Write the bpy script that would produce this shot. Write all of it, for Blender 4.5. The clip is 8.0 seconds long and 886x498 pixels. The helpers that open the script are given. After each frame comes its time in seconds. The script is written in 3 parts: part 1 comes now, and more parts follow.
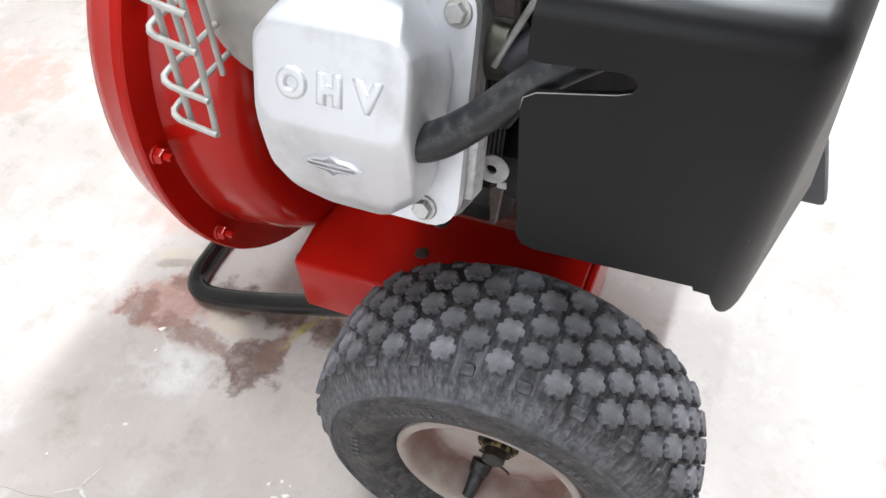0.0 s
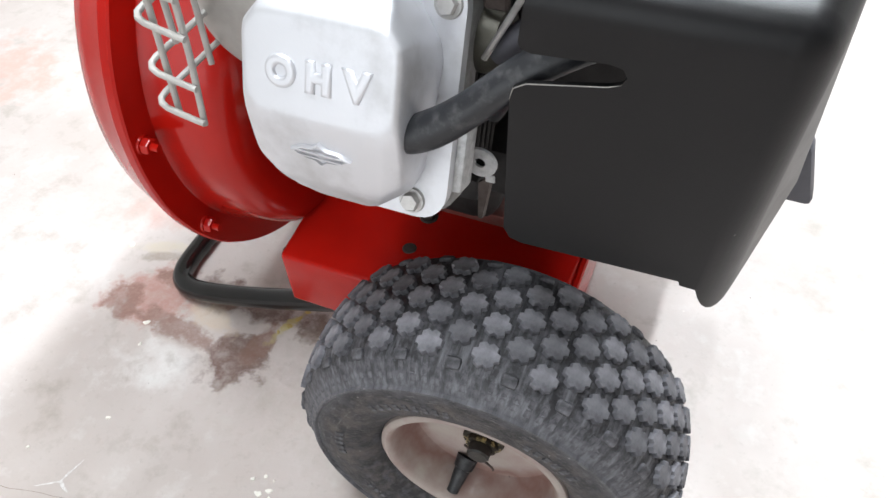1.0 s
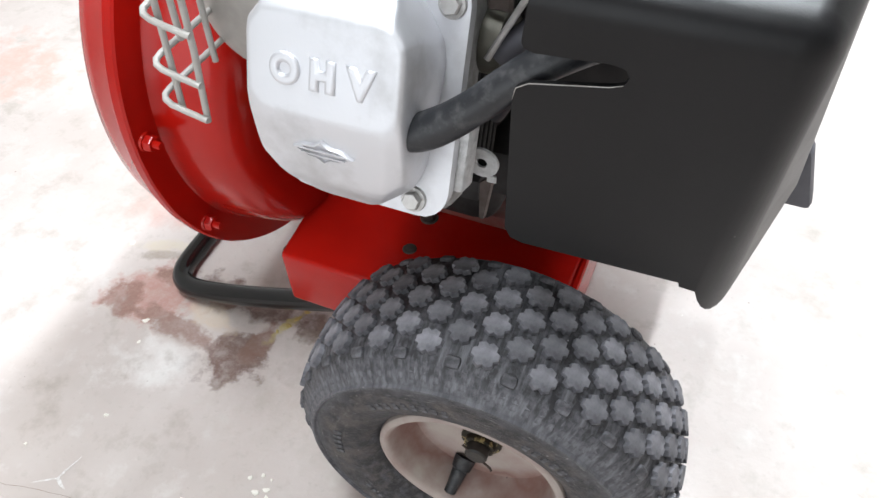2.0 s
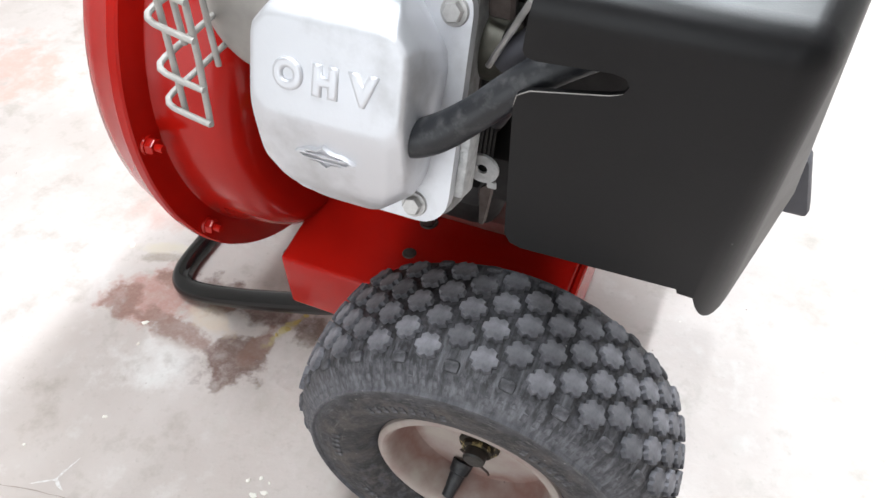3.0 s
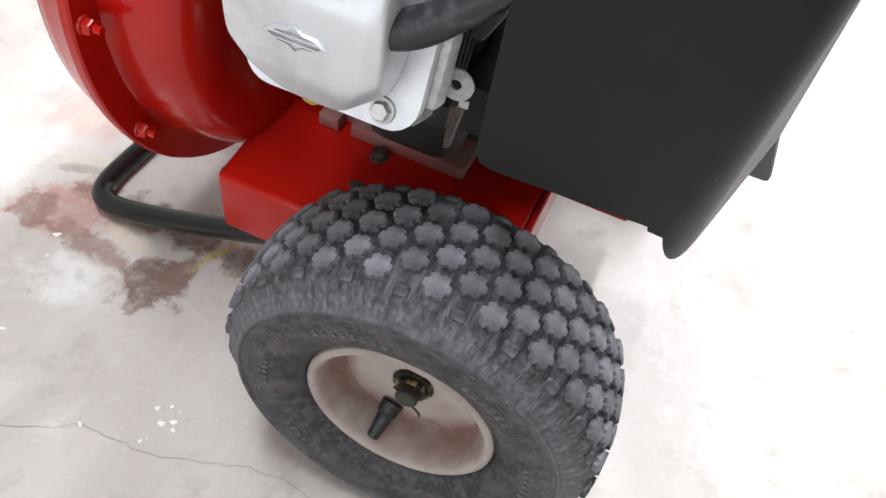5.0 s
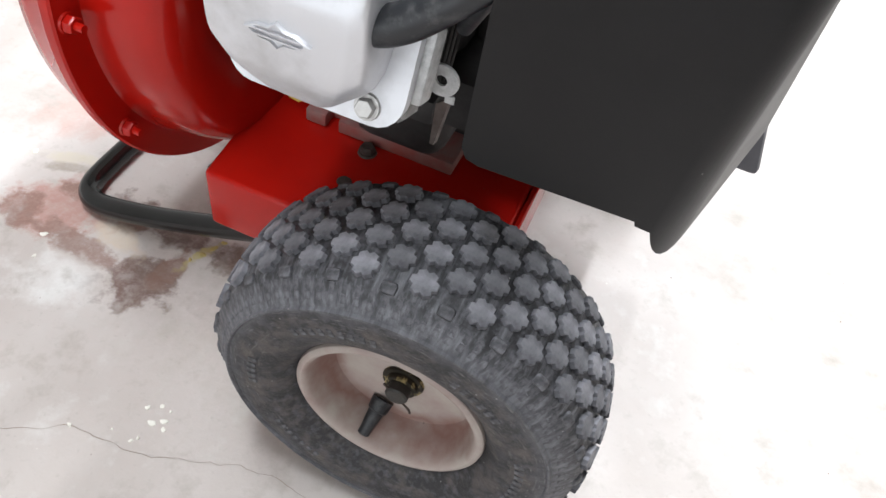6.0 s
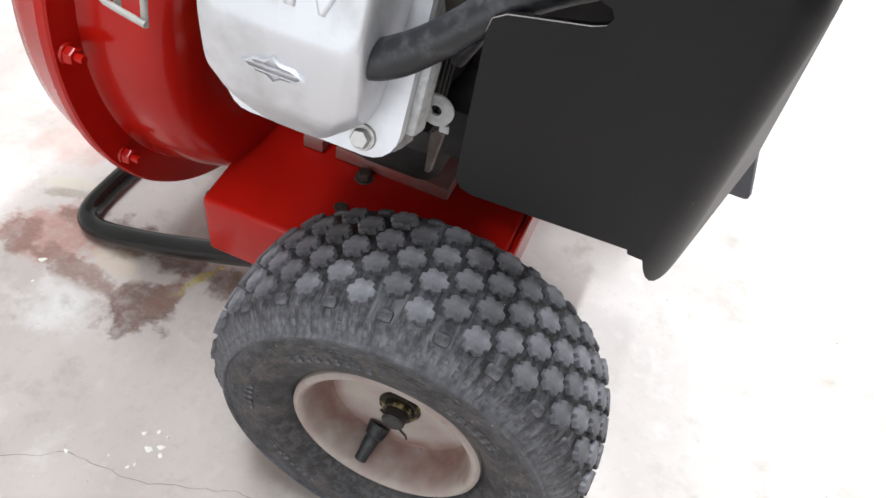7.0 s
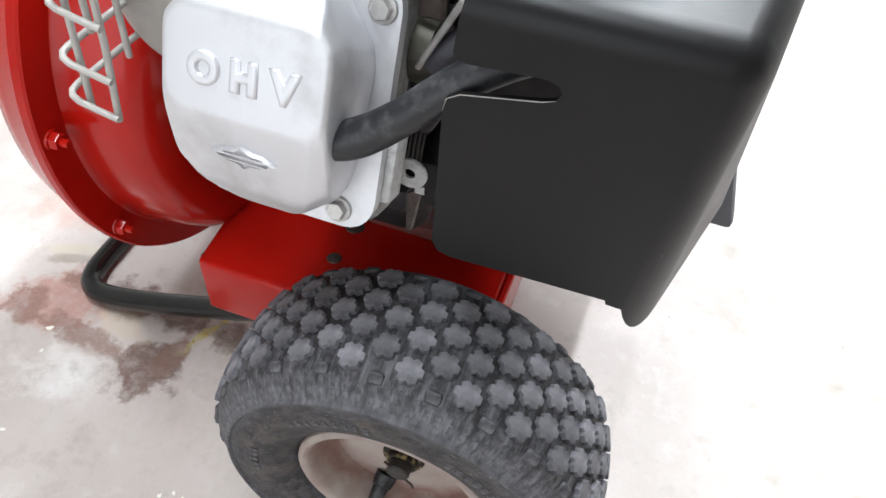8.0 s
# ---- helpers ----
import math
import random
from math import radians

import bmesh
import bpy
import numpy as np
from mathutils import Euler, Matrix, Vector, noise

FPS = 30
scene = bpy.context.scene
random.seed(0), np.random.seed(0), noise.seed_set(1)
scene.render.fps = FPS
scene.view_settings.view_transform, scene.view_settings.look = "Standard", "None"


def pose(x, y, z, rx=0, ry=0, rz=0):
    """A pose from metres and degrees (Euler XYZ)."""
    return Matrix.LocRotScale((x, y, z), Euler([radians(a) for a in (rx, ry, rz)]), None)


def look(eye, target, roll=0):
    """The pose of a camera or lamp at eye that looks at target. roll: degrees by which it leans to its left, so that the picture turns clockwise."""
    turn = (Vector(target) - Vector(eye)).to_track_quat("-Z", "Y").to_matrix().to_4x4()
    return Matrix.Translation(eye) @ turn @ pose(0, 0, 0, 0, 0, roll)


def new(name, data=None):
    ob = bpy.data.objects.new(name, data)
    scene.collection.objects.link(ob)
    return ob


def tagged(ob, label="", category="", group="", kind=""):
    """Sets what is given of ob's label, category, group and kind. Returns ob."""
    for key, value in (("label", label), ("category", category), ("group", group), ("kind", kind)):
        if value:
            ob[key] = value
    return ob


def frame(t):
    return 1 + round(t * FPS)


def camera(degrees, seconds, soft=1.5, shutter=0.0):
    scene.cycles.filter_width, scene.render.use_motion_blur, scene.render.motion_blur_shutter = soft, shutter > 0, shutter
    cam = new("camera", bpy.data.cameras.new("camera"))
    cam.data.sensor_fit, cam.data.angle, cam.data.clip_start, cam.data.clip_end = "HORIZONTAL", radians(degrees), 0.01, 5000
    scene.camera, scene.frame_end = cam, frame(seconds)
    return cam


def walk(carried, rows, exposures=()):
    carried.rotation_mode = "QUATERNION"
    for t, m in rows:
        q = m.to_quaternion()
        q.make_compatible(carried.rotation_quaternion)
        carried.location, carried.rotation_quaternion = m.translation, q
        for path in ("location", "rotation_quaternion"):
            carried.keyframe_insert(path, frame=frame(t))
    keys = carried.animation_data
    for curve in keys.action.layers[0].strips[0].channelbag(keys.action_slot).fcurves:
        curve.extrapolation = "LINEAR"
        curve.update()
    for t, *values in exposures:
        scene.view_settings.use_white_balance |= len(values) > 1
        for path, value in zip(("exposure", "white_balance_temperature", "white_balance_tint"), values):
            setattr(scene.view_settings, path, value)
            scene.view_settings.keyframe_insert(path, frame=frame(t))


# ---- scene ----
cam = camera(60.8, 8.0)
PATH = [
    (0, (0.101, -0.247, 0.719), (-0.492, 0.942, -0.776), -5.2),
    (0.2, (0.102, -0.250, 0.717), (-0.438, 0.881, -0.681), -4.1),
    (0.3, (0.101, -0.250, 0.718), (-0.452, 0.878, -0.694), -4.6),
    (0.5, (0.103, -0.247, 0.717), (-0.466, 0.957, -0.776), -4.0),
    (1, (0.102, -0.25, 0.715), (-0.461, 0.953, -0.78), -3.4),
    (1.5, (0.102, -0.253, 0.712), (-0.453, 0.958, -0.78), -2.4),
    (2.8, (0.102, -0.255, 0.719), (-0.475, 0.957, -0.763), -3.1),
    (3, (0.102, -0.256, 0.717), (-0.46, 0.966, -0.763), -2.0),
    (3.5, (0.098, -0.254, 0.71), (-0.408, 0.968, -0.79), 0.0),
    (4, (0.097, -0.258, 0.698), (-0.349, 0.927, -0.851), 2.4),
    (4.5, (0.088, -0.276, 0.671), (-0.266, 0.961, -0.86), 10.8),
    (5, (0.085, -0.272, 0.671), (-0.266, 0.992, -0.838), 11.0),
    (5.2, (0.087, -0.27, 0.671), (-0.26, 0.981, -0.851), 10.5),
    (6.5, (0.087, -0.267, 0.672), (-0.234, 1.003, -0.839), 11.4),
    (7, (0.088, -0.266, 0.678), (-0.256, 1.028, -0.807), 10.6),
    (7.5, (0.09, -0.264, 0.68), (-0.266, 1.019, -0.812), 9.9),
    (7.6, (0.091, -0.258, 0.682), (-0.254, 1.001, -0.764), 10.0),
    (7.7, (0.092, -0.254, 0.687), (-0.268, 1.023, -0.757), 8.8),
    (7.8, (0.095, -0.25, 0.697), (-0.266, 1.049, -0.747), 7.5),
    (7.9, (0.096, -0.247, 0.702), (-0.260, 1.022, -0.725), 6.2),
    (8, (0.098, -0.243, 0.707), (-0.289, 1.053, -0.766), 4.7),
]
walk(cam, [(t, look(eye, target, roll)) for t, eye, target, roll in PATH])

# ---- light and exposure ----
def area_lamp(name, eye, target, sx, sy, watts, colour):
    data = bpy.data.lights.new(name, "AREA")
    data.shape, data.size, data.size_y, data.energy, data.color = "RECTANGLE", sx, sy, watts, colour
    lamp = new(name, data)
    lamp.matrix_world = look(eye, target)
    return lamp


world = bpy.data.worlds.new("world")
world.use_nodes = True
world.node_tree.nodes["Background"].inputs[0].default_value = (0.9, 0.95, 1.0, 1)
world.node_tree.nodes["Background"].inputs[1].default_value = 0.15
scene.world = world
area_lamp("tube_lamp_back", (0.28, 1.75, 2.40), (0.28, 1.74, 0), 0.10, 2.4, 62, (0.885, 0.945, 1.0))
# added fill from an unseen opening, brightens the faces turned to -y
area_lamp("door_daylight", (-0.5, -2.44, 1.05), (-0.5, 0, 0.95), 2.4, 2.0, 14, (0.92, 0.965, 1.0))
area_lamp("tube_lamp_over", (-0.38, -0.02, 2.40), (-0.35, 0.0, 0), 1.2, 0.3, 20, (0.885, 0.945, 1.0))
scene.view_settings.exposure = 1.10


# ---- materials ----
def material(name, base, second, scale=12.0, rough=0.5, rough2=None, metal=0.0, bump=0.1, grain=180.0, grain_bump=0.15, coat=0.0, vary=0.0, spec=0.5, lo=0.35, hi=0.68):
    """Two base colours mixed by broad noise, a fine grain, uneven gloss, and relief at both sizes."""
    m = bpy.data.materials.new(name)
    m.use_nodes = True
    nt = m.node_tree
    b = nt.nodes["Principled BSDF"]
    tc = nt.nodes.new("ShaderNodeTexCoord")
    n1 = nt.nodes.new("ShaderNodeTexNoise")
    n1.inputs["Scale"].default_value, n1.inputs["Detail"].default_value, n1.inputs["Roughness"].default_value = scale, 6, 0.6
    n2 = nt.nodes.new("ShaderNodeTexNoise")
    n2.inputs["Scale"].default_value, n2.inputs["Detail"].default_value = grain, 3
    for n in (n1, n2):
        nt.links.new(tc.outputs["Object"], n.inputs["Vector"])
    ramp = nt.nodes.new("ShaderNodeMapRange")
    ramp.inputs[1].default_value, ramp.inputs[2].default_value = lo, hi
    nt.links.new(n1.outputs[0], ramp.inputs[0])
    mix = nt.nodes.new("ShaderNodeMix")
    mix.data_type = "RGBA"
    mix.inputs[6].default_value, mix.inputs[7].default_value = (*base, 1), (*second, 1)
    nt.links.new(ramp.outputs[0], mix.inputs[0])
    colour = mix.outputs[2]
    if vary:
        info = nt.nodes.new("ShaderNodeObjectInfo")
        span = nt.nodes.new("ShaderNodeMapRange")
        span.inputs[3].default_value, span.inputs[4].default_value = 1 - vary, 1 + vary
        nt.links.new(info.outputs["Random"], span.inputs[0])
        hsv = nt.nodes.new("ShaderNodeHueSaturation")
        nt.links.new(span.outputs[0], hsv.inputs["Value"])
        nt.links.new(colour, hsv.inputs["Color"])
        colour = hsv.outputs[0]
    nt.links.new(colour, b.inputs["Base Color"])
    rr = nt.nodes.new("ShaderNodeMapRange")
    rr.inputs[1].default_value, rr.inputs[2].default_value = 0.3, 0.7
    rr.inputs[3].default_value, rr.inputs[4].default_value = rough, rough if rough2 is None else rough2
    nt.links.new(n1.outputs[0], rr.inputs[0])
    nt.links.new(rr.outputs[0], b.inputs["Roughness"])
    b.inputs["Metallic"].default_value = metal
    b.inputs["Coat Weight"].default_value = coat
    b.inputs["Coat Roughness"].default_value = 0.12
    b.inputs["Specular IOR Level"].default_value = spec
    b1 = nt.nodes.new("ShaderNodeBump")
    b1.inputs["Strength"].default_value, b1.inputs["Distance"].default_value = bump, 0.002
    b2 = nt.nodes.new("ShaderNodeBump")
    b2.inputs["Strength"].default_value, b2.inputs["Distance"].default_value = grain_bump, 0.0006
    nt.links.new(n1.outputs[0], b1.inputs["Height"])
    nt.links.new(n2.outputs[0], b2.inputs["Height"])
    nt.links.new(b1.outputs[0], b2.inputs["Normal"])
    nt.links.new(b2.outputs[0], b.inputs["Normal"])
    return m


RED = material("red_paint", (0.46, 0.0095, 0.0050), (0.38, 0.0068, 0.0040), 9, 0.15, 0.24, bump=0.035, grain=260, grain_bump=0.03, coat=0.15, spec=0.26)
CAST = material("cast_aluminium", (0.70, 0.705, 0.735), (0.48, 0.475, 0.48), 24, 0.46, 0.56, metal=0.78, bump=0.08, grain=420, grain_bump=0.14, lo=0.50, hi=0.85)
ROUGH_CAST = material("rough_cast_aluminium", (0.40, 0.40, 0.40), (0.22, 0.21, 0.20), 60, 0.5, 0.7, metal=0.6, bump=0.5, grain=300, grain_bump=0.5)
DARK_CAST = material("dirty_crankcase", (0.042, 0.038, 0.037), (0.020, 0.017, 0.017), 25, 0.6, 0.8, metal=0.3, bump=0.3)
BRIGHT_CAST = material("sand_cast_edge", (0.62, 0.62, 0.62), (0.42, 0.42, 0.42), 160, 0.45, 0.6, metal=0.6, bump=0.9, grain=500, grain_bump=0.8)
OLIVE = material("dull_olive_casting", (0.10, 0.095, 0.075), (0.06, 0.055, 0.045), 40, 0.4, 0.6, metal=0.5, bump=0.2)
FOOT = material("grimy_engine_foot", (0.27, 0.205, 0.19), (0.36, 0.095, 0.08), 26, 0.55, 0.7, metal=0.3, bump=0.2)
STEEL = material("plated_steel", (0.58, 0.57, 0.56), (0.36, 0.345, 0.33), 60, 0.34, 0.48, metal=0.8, bump=0.05)
BOLT_DARK = material("dull_dark_bolt", (0.12, 0.10, 0.09), (0.07, 0.05, 0.045), 80, 0.5, 0.65, metal=0.6)
WIRE = material("silver_grey_wire_paint", (0.52, 0.51, 0.48), (0.42, 0.40, 0.38), 50, 0.45, 0.55, metal=0.2)
MUFFLER = material("grey_muffler_metal", (0.46, 0.44, 0.42), (0.34, 0.32, 0.30), 25, 0.5, 0.65, metal=0.5, bump=0.15)
SHIELD = material("black_textured_plastic", (0.0036, 0.0035, 0.0042), (0.0056, 0.0054, 0.0060), 30, 0.36, 0.44, bump=0.03, grain=900, grain_bump=0.08, spec=0.30)
BLACK = material("matt_black_plastic", (0.006, 0.006, 0.006), (0.010, 0.009, 0.009), 30, 0.6, 0.75, spec=0.2)
HOSE = material("black_rubber_hose", (0.014, 0.015, 0.018), (0.075, 0.073, 0.075), 120, 0.32, 0.55, bump=0.15, lo=0.5, hi=0.75)
RUBBER = material("worn_tyre_rubber", (0.040, 0.039, 0.044), (0.150, 0.148, 0.162), 160, 0.5, 0.8, bump=0.4, grain=320, grain_bump=0.5, vary=0.2, lo=0.40, hi=0.70)
TYRE = material("dusty_tyre_rubber", (0.012, 0.0115, 0.0135), (0.105, 0.102, 0.114), 170, 0.42, 0.8, bump=0.5, grain=260, grain_bump=0.5, lo=0.46, hi=0.78)
STUD = material("scuffed_tread_rubber", (0.205, 0.203, 0.222), (0.070, 0.069, 0.078), 60, 0.7, 0.85, bump=0.05, grain=700, grain_bump=0.35, vary=0.25)
RIM = material("dusty_rim_paint", (0.43, 0.385, 0.345), (0.36, 0.280, 0.258), 26, 0.5, 0.68, bump=0.08, coat=0.1)


def dirt_ring(mat, shade, inner, mid, outer, scale, sway, most):
    """A ring of dirt or dust round the wheel's axle, with a ragged edge."""
    nt = mat.node_tree
    b = nt.nodes["Principled BSDF"]
    tc = nt.nodes.new("ShaderNodeTexCoord")
    mp = nt.nodes.new("ShaderNodeVectorMath")
    mp.operation = "MULTIPLY_ADD"
    mp.inputs[1].default_value, mp.inputs[2].default_value = (1, 0, 1), (0, 0, -0.153)
    nt.links.new(tc.outputs["Object"], mp.inputs[0])
    ln = nt.nodes.new("ShaderNodeVectorMath")
    ln.operation = "LENGTH"
    nt.links.new(mp.outputs[0], ln.inputs[0])
    nz = nt.nodes.new("ShaderNodeTexNoise")
    nz.inputs["Scale"].default_value, nz.inputs["Detail"].default_value = scale, 6
    nt.links.new(tc.outputs["Object"], nz.inputs["Vector"])
    ad = nt.nodes.new("ShaderNodeMath")
    ad.operation = "MULTIPLY_ADD"
    ad.inputs[1].default_value = sway
    nt.links.new(nz.outputs[0], ad.inputs[0])
    nt.links.new(ln.outputs["Value"], ad.inputs[2])
    ramp = nt.nodes.new("ShaderNodeValToRGB")
    ramp.color_ramp.elements[0].position, ramp.color_ramp.elements[0].color = inner + sway / 2, (0, 0, 0, 1)
    ramp.color_ramp.elements[1].position, ramp.color_ramp.elements[1].color = mid + sway / 2, (1, 1, 1, 1)
    end = ramp.color_ramp.elements.new(outer + sway / 2)
    end.color = (0, 0, 0, 1)
    nt.links.new(ad.outputs[0], ramp.inputs[0])
    mix = nt.nodes.new("ShaderNodeMix")
    mix.data_type = "RGBA"
    mix.inputs[7].default_value = (*shade, 1)
    old = b.inputs["Base Color"].links[0].from_socket
    sc = nt.nodes.new("ShaderNodeMath")
    sc.operation = "MULTIPLY"
    sc.inputs[1].default_value = most
    nt.links.new(ramp.outputs[0], sc.inputs[0])
    nt.links.new(sc.outputs[0], mix.inputs[0])
    nt.links.new(old, mix.inputs[6])
    nt.links.new(mix.outputs[2], b.inputs["Base Color"])


dirt_ring(RIM, (0.21, 0.10, 0.08), 0.046, 0.0595, 0.0715, 34, 0.030, 0.9)
dirt_ring(TYRE, (0.17, 0.17, 0.188), 0.118, 0.133, 0.147, 60, 0.030, 0.5)


def scuffs(mat, shade, inner, outer, across, along, lo, hi, most):
    """Fine scuff marks on a wheel between two radii: radial where across is large, running round where along is."""
    nt = mat.node_tree
    b = nt.nodes["Principled BSDF"]

    def op(kind, *values):
        n = nt.nodes.new("ShaderNodeMath")
        n.operation = kind
        for i, v in enumerate(values):
            if isinstance(v, (int, float)):
                n.inputs[i].default_value = v
            else:
                nt.links.new(v, n.inputs[i])
        return n.outputs[0]

    tc = nt.nodes.new("ShaderNodeTexCoord")
    sep = nt.nodes.new("ShaderNodeSeparateXYZ")
    nt.links.new(tc.outputs["Object"], sep.inputs[0])
    z = op("SUBTRACT", sep.outputs[2], 0.153)
    r = op("SQRT", op("ADD", op("MULTIPLY", sep.outputs[0], sep.outputs[0]), op("MULTIPLY", z, z)))
    turn = op("ARCTAN2", sep.outputs[0], z)
    at = nt.nodes.new("ShaderNodeCombineXYZ")
    nt.links.new(op("MULTIPLY", turn, across), at.inputs[0])
    nt.links.new(op("MULTIPLY", r, along), at.inputs[1])
    nz = nt.nodes.new("ShaderNodeTexNoise")
    nz.inputs["Scale"].default_value, nz.inputs["Detail"].default_value, nz.inputs["Roughness"].default_value = 1.0, 5, 0.65
    nt.links.new(at.outputs[0], nz.inputs["Vector"])
    mark = nt.nodes.new("ShaderNodeMapRange")
    mark.inputs[1].default_value, mark.inputs[2].default_value, mark.inputs[4].default_value = lo, hi, most
    nt.links.new(nz.outputs[0], mark.inputs[0])
    rise = nt.nodes.new("ShaderNodeMapRange")
    rise.inputs[1].default_value, rise.inputs[2].default_value = inner, inner + 0.006
    fall = nt.nodes.new("ShaderNodeMapRange")
    fall.inputs[1].default_value, fall.inputs[2].default_value = outer, outer - 0.006
    nt.links.new(r, rise.inputs[0])
    nt.links.new(r, fall.inputs[0])
    mix = nt.nodes.new("ShaderNodeMix")
    mix.data_type = "RGBA"
    mix.inputs[7].default_value = (*shade, 1)
    nt.links.new(op("MULTIPLY", mark.outputs[0], op("MULTIPLY", rise.outputs[0], fall.outputs[0])), mix.inputs[0])
    nt.links.new(b.inputs["Base Color"].links[0].from_socket, mix.inputs[6])
    nt.links.new(mix.outputs[2], b.inputs["Base Color"])


scuffs(TYRE, (0.21, 0.21, 0.23), 0.126, 0.156, 26, 90, 0.46, 0.68, 0.65)
scuffs(TYRE, (0.012, 0.011, 0.012), 0.126, 0.152, 30, 70, 0.50, 0.38, 0.55)
scuffs(TYRE, (0.22, 0.21, 0.21), 0.098, 0.134, 9, 520, 0.56, 0.70, 0.6)
scuffs(TYRE, (0.115, 0.096, 0.086), 0.078, 0.124, 5, 60, 0.45, 0.65, 0.6)
BLACK_TUBE = material("glossy_black_tube", (0.006, 0.006, 0.0065), (0.012, 0.011, 0.010), 30, 0.07, 0.14, bump=0.03, spec=0.42)
GREY_PLASTIC = material("dark_grey_plastic", (0.085, 0.084, 0.098), (0.065, 0.064, 0.075), 30, 0.5, 0.6)
YELLOW = material("yellow_plastic", (0.55, 0.36, 0.03), (0.45, 0.28, 0.02), 60, 0.45, 0.55)
BRASS = material("yellow_zinc_plating", (0.46, 0.37, 0.17), (0.03, 0.025, 0.018), 120, 0.35, 0.6, metal=0.7, lo=0.38, hi=0.48)
GREASE = material("black_grease", (0.012, 0.011, 0.010), (0.03, 0.025, 0.02), 60, 0.35, 0.6, bump=0.6)
PLASTER = material("painted_plaster", (0.60, 0.59, 0.57), (0.56, 0.55, 0.53), 3, 0.8, 0.9)
CHIP = material("white_paint_chip", (0.85, 0.83, 0.76), (0.8, 0.78, 0.7), 90, 0.6, 0.7)
SMEAR = material("thin_white_paint_smear", (0.72, 0.70, 0.68), (0.58, 0.55, 0.52), 300, 0.6, 0.8, lo=0.4, hi=0.6)
CRUMB = material("ochre_grit", (0.55, 0.44, 0.16), (0.42, 0.34, 0.14), 120, 0.8, 0.9)


CRACK = material("crack_dirt", (0.33, 0.27, 0.22), (0.22, 0.17, 0.13), 200, 0.9, 0.95)


def specks(mat, colour, scale, size, share, most):
    """Sparse small specks of dust or grit over a material's base colour."""
    nt = mat.node_tree
    b = nt.nodes["Principled BSDF"]
    tc = nt.nodes.new("ShaderNodeTexCoord")
    vo = nt.nodes.new("ShaderNodeTexVoronoi")
    vo.inputs["Scale"].default_value = scale
    nt.links.new(tc.outputs["Object"], vo.inputs["Vector"])
    near = nt.nodes.new("ShaderNodeMapRange")
    near.inputs[1].default_value, near.inputs[2].default_value = size * scale, size * scale * 0.5
    nt.links.new(vo.outputs["Distance"], near.inputs[0])
    few = nt.nodes.new("ShaderNodeMath")
    few.operation = "LESS_THAN"
    few.inputs[1].default_value = share
    sep = nt.nodes.new("ShaderNodeSeparateColor")
    nt.links.new(vo.outputs["Color"], sep.inputs[0])
    nt.links.new(sep.outputs[0], few.inputs[0])
    both = nt.nodes.new("ShaderNodeMath")
    both.operation = "MULTIPLY"
    nt.links.new(near.outputs[0], both.inputs[0])
    nt.links.new(few.outputs[0], both.inputs[1])
    part_of = nt.nodes.new("ShaderNodeMath")
    part_of.operation = "MULTIPLY"
    part_of.inputs[1].default_value = most
    nt.links.new(both.outputs[0], part_of.inputs[0])
    mix = nt.nodes.new("ShaderNodeMix")
    mix.data_type = "RGBA"
    mix.inputs[7].default_value = (*colour, 1)
    nt.links.new(part_of.outputs[0], mix.inputs[0])
    nt.links.new(b.inputs["Base Color"].links[0].from_socket, mix.inputs[6])
    nt.links.new(mix.outputs[2], b.inputs["Base Color"])


specks(SHIELD, (0.35, 0.34, 0.32), 70, 0.0008, 0.12, 0.8)
specks(RED, (0.22, 0.05, 0.03), 60, 0.0009, 0.12, 0.7)
specks(TYRE, (0.35, 0.34, 0.34), 150, 0.0008, 0.10, 0.7)
specks(RIM, (0.12, 0.08, 0.06), 90, 0.0010, 0.12, 0.7)
specks(CAST, (0.20, 0.19, 0.18), 80, 0.0007, 0.08, 0.6)


